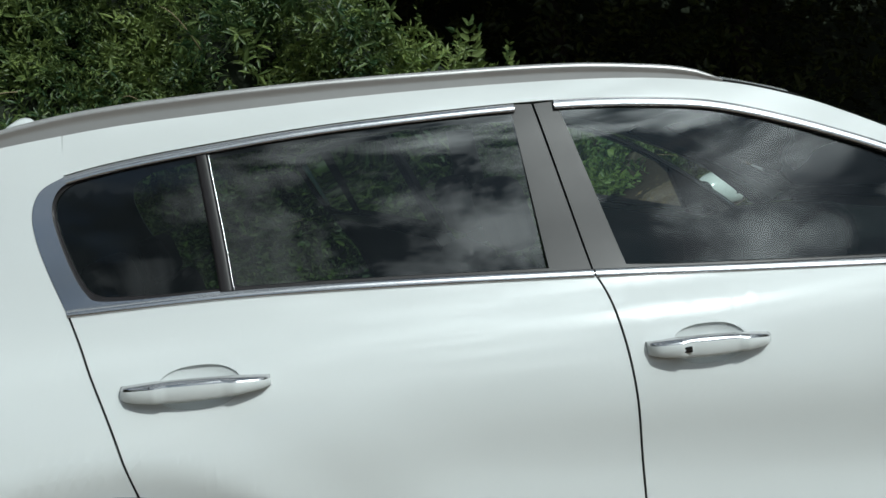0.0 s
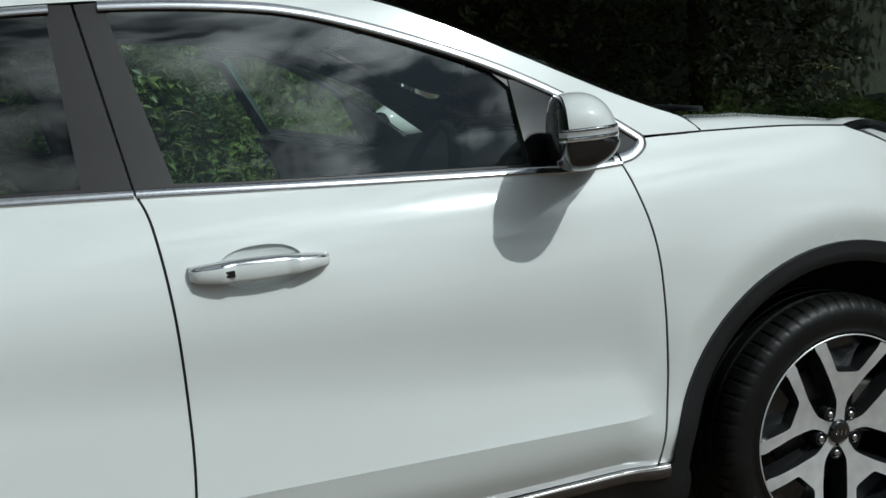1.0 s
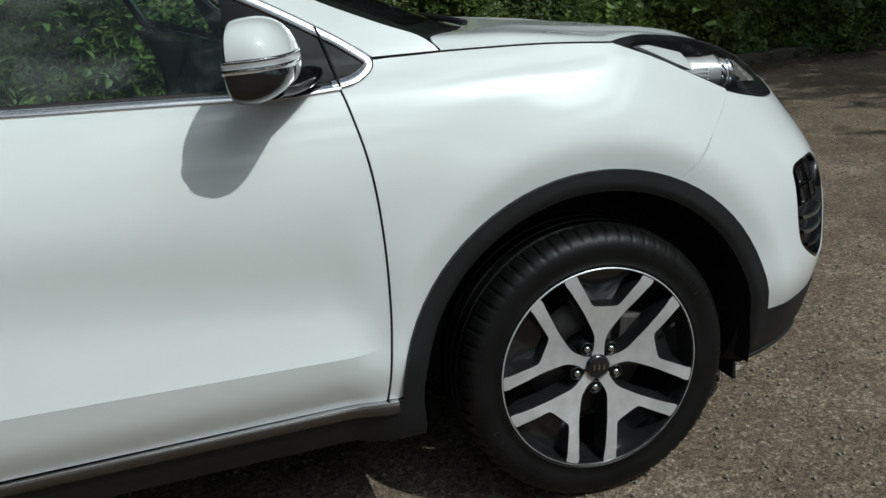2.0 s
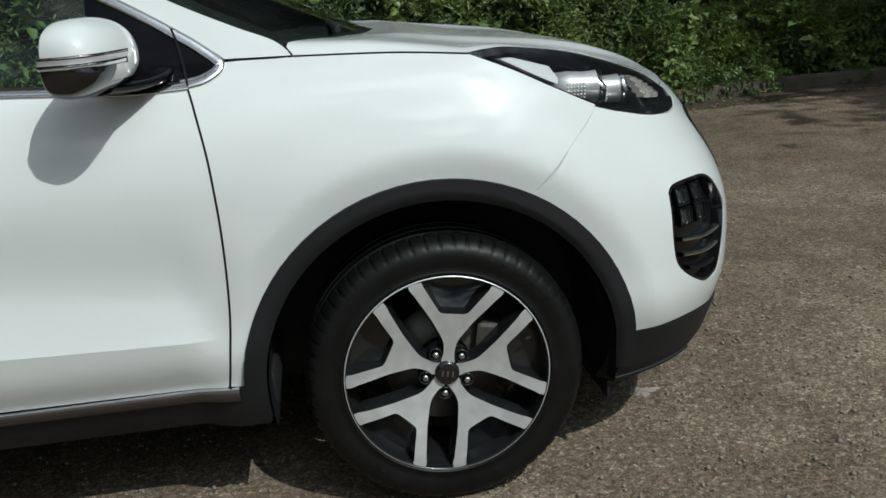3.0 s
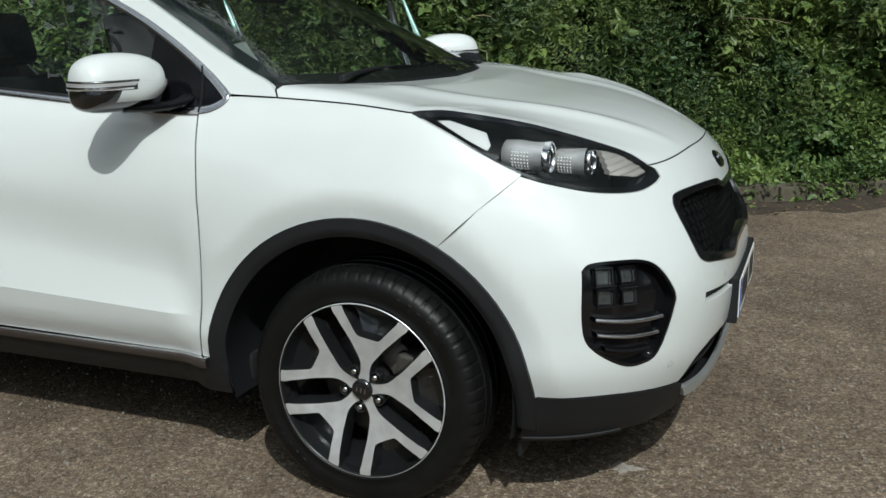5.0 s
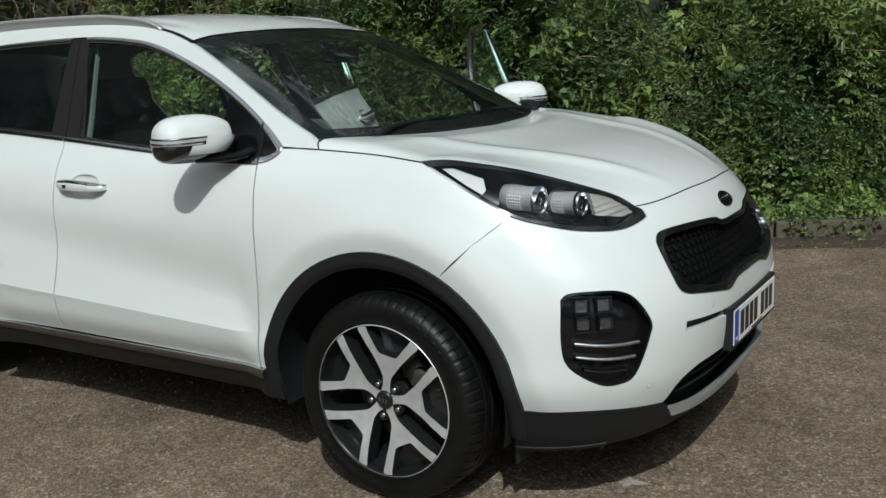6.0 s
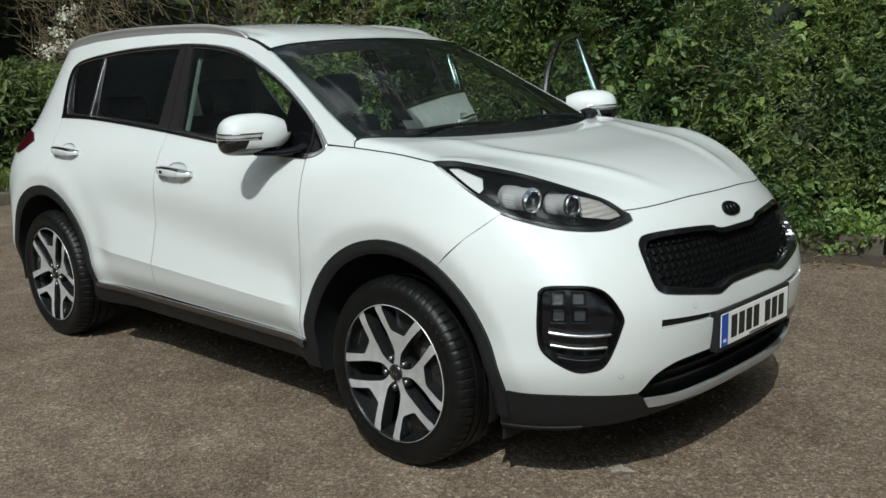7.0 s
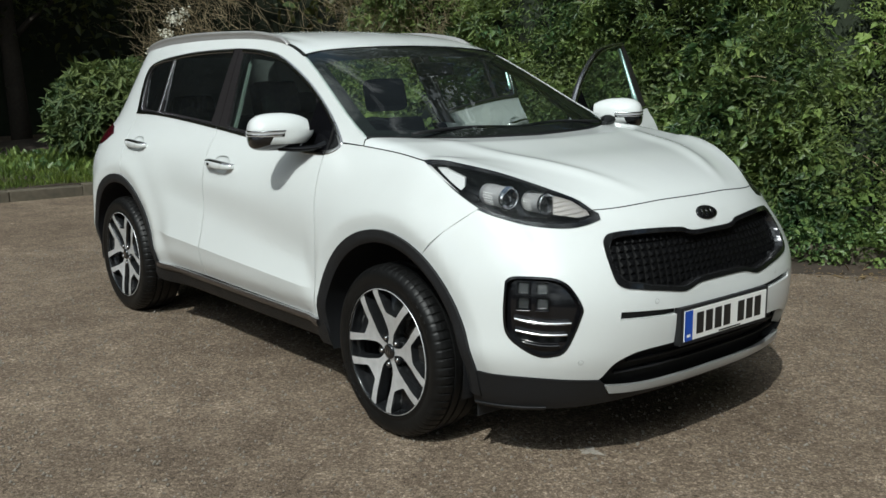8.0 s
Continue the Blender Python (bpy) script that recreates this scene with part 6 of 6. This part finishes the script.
# weeds over the kerb and in the gutter
n = 6500
x = rng.uniform(-7.0, 6.5, n)
gap = wobble(x, 0 * x, 1.9, 3.0)
keep = gap - 0.5 * (x > 1.2) > rng.uniform(-0.8, 0.4, n)
x = x[keep]
foot = np.stack([x, kerb_y(x) + rng.uniform(-0.10, 0.30, len(x)), rng.uniform(0.02, 0.26, len(x))], 1)
out = rng.normal(size=foot.shape) * 0.5 + np.array([0.0, -0.7, 0.35])
v, f = sprigs(foot, out, 6, rng.uniform(0.08, 0.24, len(x)), 0.042, 0.5, 0.5, 0.75)
mesh_of("kerb_weeds", v, f, BRAMBLE, "weeds hanging over the kerb stones", "weeds")
# tall shoots above the low part of the hedge
foot = np.stack([rng.uniform(-1.4, 3.2, 46), np.zeros(46), np.zeros(46)], 1)
foot[:, 2] = hedge_top(foot[:, 0]) - 0.1
foot[:, 1] = hedge_face(foot[:, 0], foot[:, 2]) + 0.1
out = rng.normal(size=foot.shape) * 0.12 + np.array([0, -0.1, 1.0])
v, f = sprigs(foot, out, 16, rng.uniform(0.25, 0.6, 46), 0.085, 0.15)
mesh_of("hedge_shoots", v, f, LEAF, "upright leafy shoots standing above the hedge", "shrub")
# white flower heads in the hedge behind the car
n = 420
c = np.array([(-8.9, 2.35, 2.02), (-9.0, 2.30, 1.85), (-8.8, 2.2, 1.66), (-9.1, 2.2, 1.62), (-8.7, 2.3, 1.70), (-8.8, 2.42, 2.1)])[rng.integers(0, 6, n)]
at = c + rng.normal(size=(n, 3)) * np.array([0.07, 0.06, 0.035])
v, f = leaves(at, rng.normal(size=(n, 3)), rng.normal(size=(n, 3)) * 0.5 + np.array([0.2, -0.6, 0.7]), rng.uniform(0.025, 0.05, n), rng.uniform(0.02, 0.04, n))
mesh_of("flower_heads", v, f, BLOSSOM, "small white flower heads in the hedge", "flowers")
# bare canes among the leaves
for k in range(26):
    x0 = rng.uniform(-6.5, 3.0)
    z0 = rng.uniform(0.3, 0.9) * float(hedge_top(x0))
    a = Vector((x0, float(hedge_face(x0, z0)) - 0.1, z0))
    d = Vector((rng.normal() * 0.5, -0.12 + 0.1 * rng.normal(), 0.3 * rng.normal()))
    line = [tuple(a + d * t + Vector((0, -0.05 * math.sin(3 * t), -0.2 * t * t))) for t in np.linspace(0, 1, 7)]
    tagged(part("cane", tube(line, lambda t: 0.005 - 0.003 * t, 5), TWIG, None, "thin dry cane hanging among the hedge leaves"), category="twig", group="canes in the hedge")

# ---- woods ----
def tree(x, y, tall, wide, low, count, size, seed, label, squash=1.0):
    """A trunk with limbs and a crown of many leaf clumps with gaps."""
    r = np.random.default_rng(seed)
    trunk = [(x + 0.12 * math.sin(2 * t + seed), y + 0.1 * math.cos(3 * t + seed), tall * 0.8 * t) for t in np.linspace(0, 1, 9)]
    body = tube(trunk, lambda t: 0.20 * (1 - 0.8 * t), 9)
    clumps = []
    for k in range(11):
        a, h = 2.4 * k + seed, low + (tall - low) * (k + 0.5) / 11
        reach = wide * (0.55 + 0.45 * math.sin(math.pi * (k + 1) / 12)) * r.uniform(0.6, 1.0)
        tip = (x + reach * math.cos(a), y + reach * math.sin(a) * squash, h + 0.15 * reach)
        foot = (x, y, max(0.5, h - 0.5 * reach))
        limb = tube([tuple(Vector(foot).lerp(Vector(tip), t) + Vector((0, 0, 0.25 * math.sin(math.pi * t)))) for t in np.linspace(0, 1, 6)], lambda t: 0.07 * (1 - 0.85 * t), 6)
        mesh = bpy.data.meshes.new("tmp")
        limb.to_mesh(mesh)
        limb.free()
        body.from_mesh(mesh)
        bpy.data.meshes.remove(mesh)
        clumps += [tip, tuple(Vector(foot).lerp(Vector(tip), 0.62))]
    clumps += [(x + r.normal() * wide * 0.4, y + r.normal() * wide * 0.4, r.uniform(low + 0.4, tall)) for _ in range(10)]
    top = tagged(new("tree"), label, "tree", "trees round the car park")
    part("trunk", body, BARK, top)
    c = np.array(clumps)[r.integers(0, len(clumps), count)]
    at = c + r.normal(size=(count, 3)) * np.array([wide * 0.24, wide * 0.24, 0.55])
    way = r.normal(size=(count, 3)) + np.array([0, 0, -0.3])
    normal = r.normal(size=(count, 3)) * 0.6 + np.array([0, 0, 1])
    long = size * r.uniform(0.6, 1.4, count)
    v, f = leaves(at, way, normal, long, long * 0.55)
    mesh_of("crown", v, f, SHADED_CROWN, "", "", "", top)
    return top


WOODS = "tall dense tree in the dark wood behind the hedge"
for k, (x, y, tall, wide, low) in enumerate(((-13.5, 9.2, 10, 3.4, 2.6), (-10.0, 9.4, 12, 3.2, 4.4), (-7.0, 9.6, 12, 3.2, 4.6), (-4.2, 9.6, 13, 3.0, 4.8), (-1.4, 10.0, 12, 3.2, 5.0), (1.4, 10.0, 11, 3.2, 5.0),
                                            (4.2, 10.2, 12, 3.2, 5.0), (7.2, 10.0, 11, 3.2, 5.0), (12.4, 9.6, 11, 3.2, 4.6), (-16.5, 2.5, 10, 3.6, 2.4), (-16.0, -2.5, 10, 3.6, 2.2), (-17.0, -8.0, 11, 3.8, 2.2))):
    tree(x, y, tall, wide, low, 9500 if x < -15 else 5200, 0.17 if x < -15 else 0.24, 11 + k, WOODS)
# two trees at the near end of the hedge, whose shade lies on it and on the asphalt before it
for k, (x, y, tall) in enumerate(((9.9, 1.8, 9.5), (10.5, -2.4, 8.5))):
    tree(x, y, tall, 3.0, 3.2, 9000, 0.30, 31 + k, "leafy tree shading the end of the hedge")
# trees across the car park, behind the way the camera goes
for k, (x, y, tall) in enumerate(((-34, -44, 9), (-22, -47, 8), (-10, -46, 7.5), (1, -48, 8), (12, -46, 9), (24, -44, 8.5), (36, -38, 10), (46, -24, 10), (50, -8, 11), (48, 8, 11), (-44, -36, 9))):
    tree(x, y, tall, 5.6, 0.6, 4200, 0.42, 41 + k, "broad leafy tree at the far side of the car park")
# the far side's closed wood edge, a sheet with its shade in the colour
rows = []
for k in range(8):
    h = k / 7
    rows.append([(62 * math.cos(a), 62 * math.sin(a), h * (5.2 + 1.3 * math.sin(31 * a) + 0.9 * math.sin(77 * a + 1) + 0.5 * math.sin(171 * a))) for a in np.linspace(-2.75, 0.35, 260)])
strip_mesh("wood_edge", rows, THICKET, "near-black backdrop sheet for the wood's edge across the car park", "wood")
# backdrop sheets, near-black to paint the shade deep in the wood
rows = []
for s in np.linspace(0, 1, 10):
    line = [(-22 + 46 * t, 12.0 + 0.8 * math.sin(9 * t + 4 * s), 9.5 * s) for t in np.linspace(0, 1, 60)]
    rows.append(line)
strip_mesh("wood_depth", rows, THICKET, "near-black backdrop sheet for the shade deep in the wood", "wood")
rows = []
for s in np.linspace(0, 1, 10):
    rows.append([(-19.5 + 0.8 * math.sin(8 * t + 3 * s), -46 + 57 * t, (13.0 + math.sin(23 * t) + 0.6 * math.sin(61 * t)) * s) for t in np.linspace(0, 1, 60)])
strip_mesh("wood_depth", rows, THICKET, "near-black backdrop sheet for the shade deep in the wood", "wood")
# unseen leaf canopy high over the hedge, added to shade the wood behind
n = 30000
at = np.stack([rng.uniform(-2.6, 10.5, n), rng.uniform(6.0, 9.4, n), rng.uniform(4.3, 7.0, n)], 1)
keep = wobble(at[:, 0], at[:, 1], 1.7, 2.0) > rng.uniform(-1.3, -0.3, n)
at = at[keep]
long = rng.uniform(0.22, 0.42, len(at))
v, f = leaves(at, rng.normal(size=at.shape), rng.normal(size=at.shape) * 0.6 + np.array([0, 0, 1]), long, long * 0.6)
mesh_of("overhanging_branches", v, f, SHADED_CROWN, "unseen leaf canopy over the hedge, added to shade the wood", "branches")
# unseen leaf canopy high over the verge, added to keep the wood behind dark
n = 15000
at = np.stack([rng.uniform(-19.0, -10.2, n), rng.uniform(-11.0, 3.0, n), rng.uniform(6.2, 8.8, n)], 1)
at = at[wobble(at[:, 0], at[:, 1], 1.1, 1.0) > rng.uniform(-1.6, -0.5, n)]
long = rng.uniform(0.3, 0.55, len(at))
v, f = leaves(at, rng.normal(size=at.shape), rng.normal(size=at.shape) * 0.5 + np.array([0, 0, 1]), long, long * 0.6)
mesh_of("overhanging_branches", v, f, SHADED_CROWN, "unseen leaf canopy over the verge, added to shade the wood", "branches")
# dense shrubs where the verge meets the wood
n = 4200
a = rng.normal(size=(n, 3))
a /= np.linalg.norm(a, axis=1, keepdims=True)
foot = np.array([-12.4, 3.3, 0.75]) + a * np.array([1.3, 0.9, 0.75]) * rng.uniform(0.6, 1.0, (n, 1))
foot[:, 2] = np.maximum(foot[:, 2], 0.15)
v, f = sprigs(foot, a * 0.6 + rng.normal(size=a.shape) * 0.4 + np.array([0, 0, 0.3]), 6, rng.uniform(0.12, 0.3, n), 0.075, 0.3, 0.7, 0.5)
mesh_of("wood_shrub", v, f, LEAF, "leafy shrubs at the edge of the wood", "shrub")
# undergrowth in the shade, which its dark leaf colour carries
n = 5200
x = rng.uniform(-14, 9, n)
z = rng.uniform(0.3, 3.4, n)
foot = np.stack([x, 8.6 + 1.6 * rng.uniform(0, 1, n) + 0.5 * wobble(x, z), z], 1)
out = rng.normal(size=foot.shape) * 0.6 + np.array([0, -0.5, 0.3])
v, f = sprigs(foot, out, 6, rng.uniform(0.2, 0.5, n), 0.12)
mesh_of("undergrowth", v, f, SHADED_CROWN, "shaded undergrowth between the trees", "undergrowth")

# ---- grass verge behind the car ----
rows = [[(-8.33 - 7.0 * s, y, 0.10 + 0.06 * s + 0.02 * math.sin(3 * y)) for y in np.linspace(-13, 2.4, 40)] for s in np.linspace(0, 1, 8)]
strip_mesh("verge", rows, SOIL, "bare earth and grass verge", "verge")
n = 26000
gx, gy = -8.4 - 3.6 * rng.uniform(0, 1, n) ** 1.1, rng.uniform(-5.5, 2.6, n)
keep = wobble(gx, gy, 1.3) > -0.55 + 0.25 * (gx < -11)
at = np.stack([gx, gy, 0.10 + 0 * gx], 1)[keep]
way = rng.normal(size=at.shape) * 0.35 + np.array([0, 0, 1.0])
long = rng.uniform(0.05, 0.15, len(at))
v, f = leaves(at, way, rng.normal(size=at.shape), long, np.full(len(at), 0.010), 0.1, 0.3)
mesh_of("grass", v, f, GRASS, "short sunlit grass on the verge", "grass")
# shrub on the verge
n = 2200
a = rng.normal(size=(n, 3))
a /= np.linalg.norm(a, axis=1, keepdims=True)
foot = np.array([-10.9, 2.15, 0.72]) + a * np.array([0.85, 0.85, 0.80]) * rng.uniform(0.55, 1.0, (n, 1))
foot[:, 2] = np.maximum(foot[:, 2], 0.15)
out = a * 0.6 + rng.normal(size=a.shape) * 0.4 + np.array([0, 0, 0.3])
v, f = rosettes(foot, out, 8, 0.13)
mesh_of("verge_shrub", v, f, NETTLE, "leafy green shrub at the edge of the wood", "shrub")
n = 1500
at = np.stack([rng.uniform(-13, -9.6, n), rng.uniform(-0.5, 3.0, n), np.full(n, 0.12)], 1)
v, f = leaves(at, rng.normal(size=(n, 3)) + np.array([0, 0, 0.6]), rng.normal(size=(n, 3)) * 0.5 + np.array([0, 0, 1]), rng.uniform(0.08, 0.2, n), rng.uniform(0.05, 0.1, n))
mesh_of("verge_weeds", v, f, BRAMBLE, "low weeds on the verge", "weeds")

# ---- loose grit and litter ----
n = 42000
px, py = rng.uniform(-5.0, 4.5, n), rng.uniform(-2.6, 3.2, n)
size = 0.0024 + 0.0075 * rng.uniform(0, 1, n) ** 3.5
ico = np.array([(1, 0, 0), (-1, 0, 0), (0, 1, 0), (0, -1, 0), (0, 0, 1), (0, 0, -0.6)])
verts = np.stack([px, py, size * 0.3], 1)[:, None, :] + ico[None] * size[:, None, None] * rng.uniform(0.6, 1.2, (n, 6, 1))
tri = np.array([(0, 2, 4), (2, 1, 4), (1, 3, 4), (3, 0, 4), (2, 0, 5), (1, 2, 5), (3, 1, 5), (0, 3, 5)])
faces = (np.arange(n)[:, None, None] * 6 + tri[None]).reshape(-1, 3)
mesh_of("grit", verts.reshape(-1, 3), faces, PEBBLE, "loose pale grit on the asphalt", "grit")
n = 3200
lx = rng.uniform(-5, 6, n)
ly = np.where(rng.uniform(0, 1, n) < 0.988, kerb_y(lx) - 0.08 - 0.5 * rng.uniform(0, 1, n) ** 2, rng.uniform(-3, 3, n))
at = np.stack([lx, ly, np.full(n, 0.006)], 1)
long = np.where(np.abs(ly) < 2.4, rng.uniform(0.010, 0.022, n), rng.uniform(0.018, 0.06, n))
v, f = leaves(at, np.stack([rng.normal(size=n), rng.normal(size=n), 0.1 * rng.normal(size=n)], 1), rng.normal(size=(n, 3)) * 0.2 + np.array([0, 0, 1]), long, long * rng.uniform(0.12, 0.5, n))
mesh_of("leaf_litter", v, f, LITTER, "dry brown leaf litter along the kerb", "litter")
# a worn pale patch in the asphalt under the nose of the car
worn = []
for k in range(40):
    t = 2 * math.pi * k / 40
    r = 1 + 0.35 * math.sin(3 * t + 1) + 0.22 * math.sin(7 * t) + 0.12 * math.sin(13 * t)
    worn.append((0.65 + 0.040 * r * math.cos(t), -0.42 + 0.03 * r * math.sin(t), 0.002))
mesh_of("worn_patch", np.array(worn + [(0.65, -0.42, 0.004)]), [(k, (k + 1) % 40, 40) for k in range(40)], CHALK, "pale chalky worn patch on the asphalt", "patch", "structure")
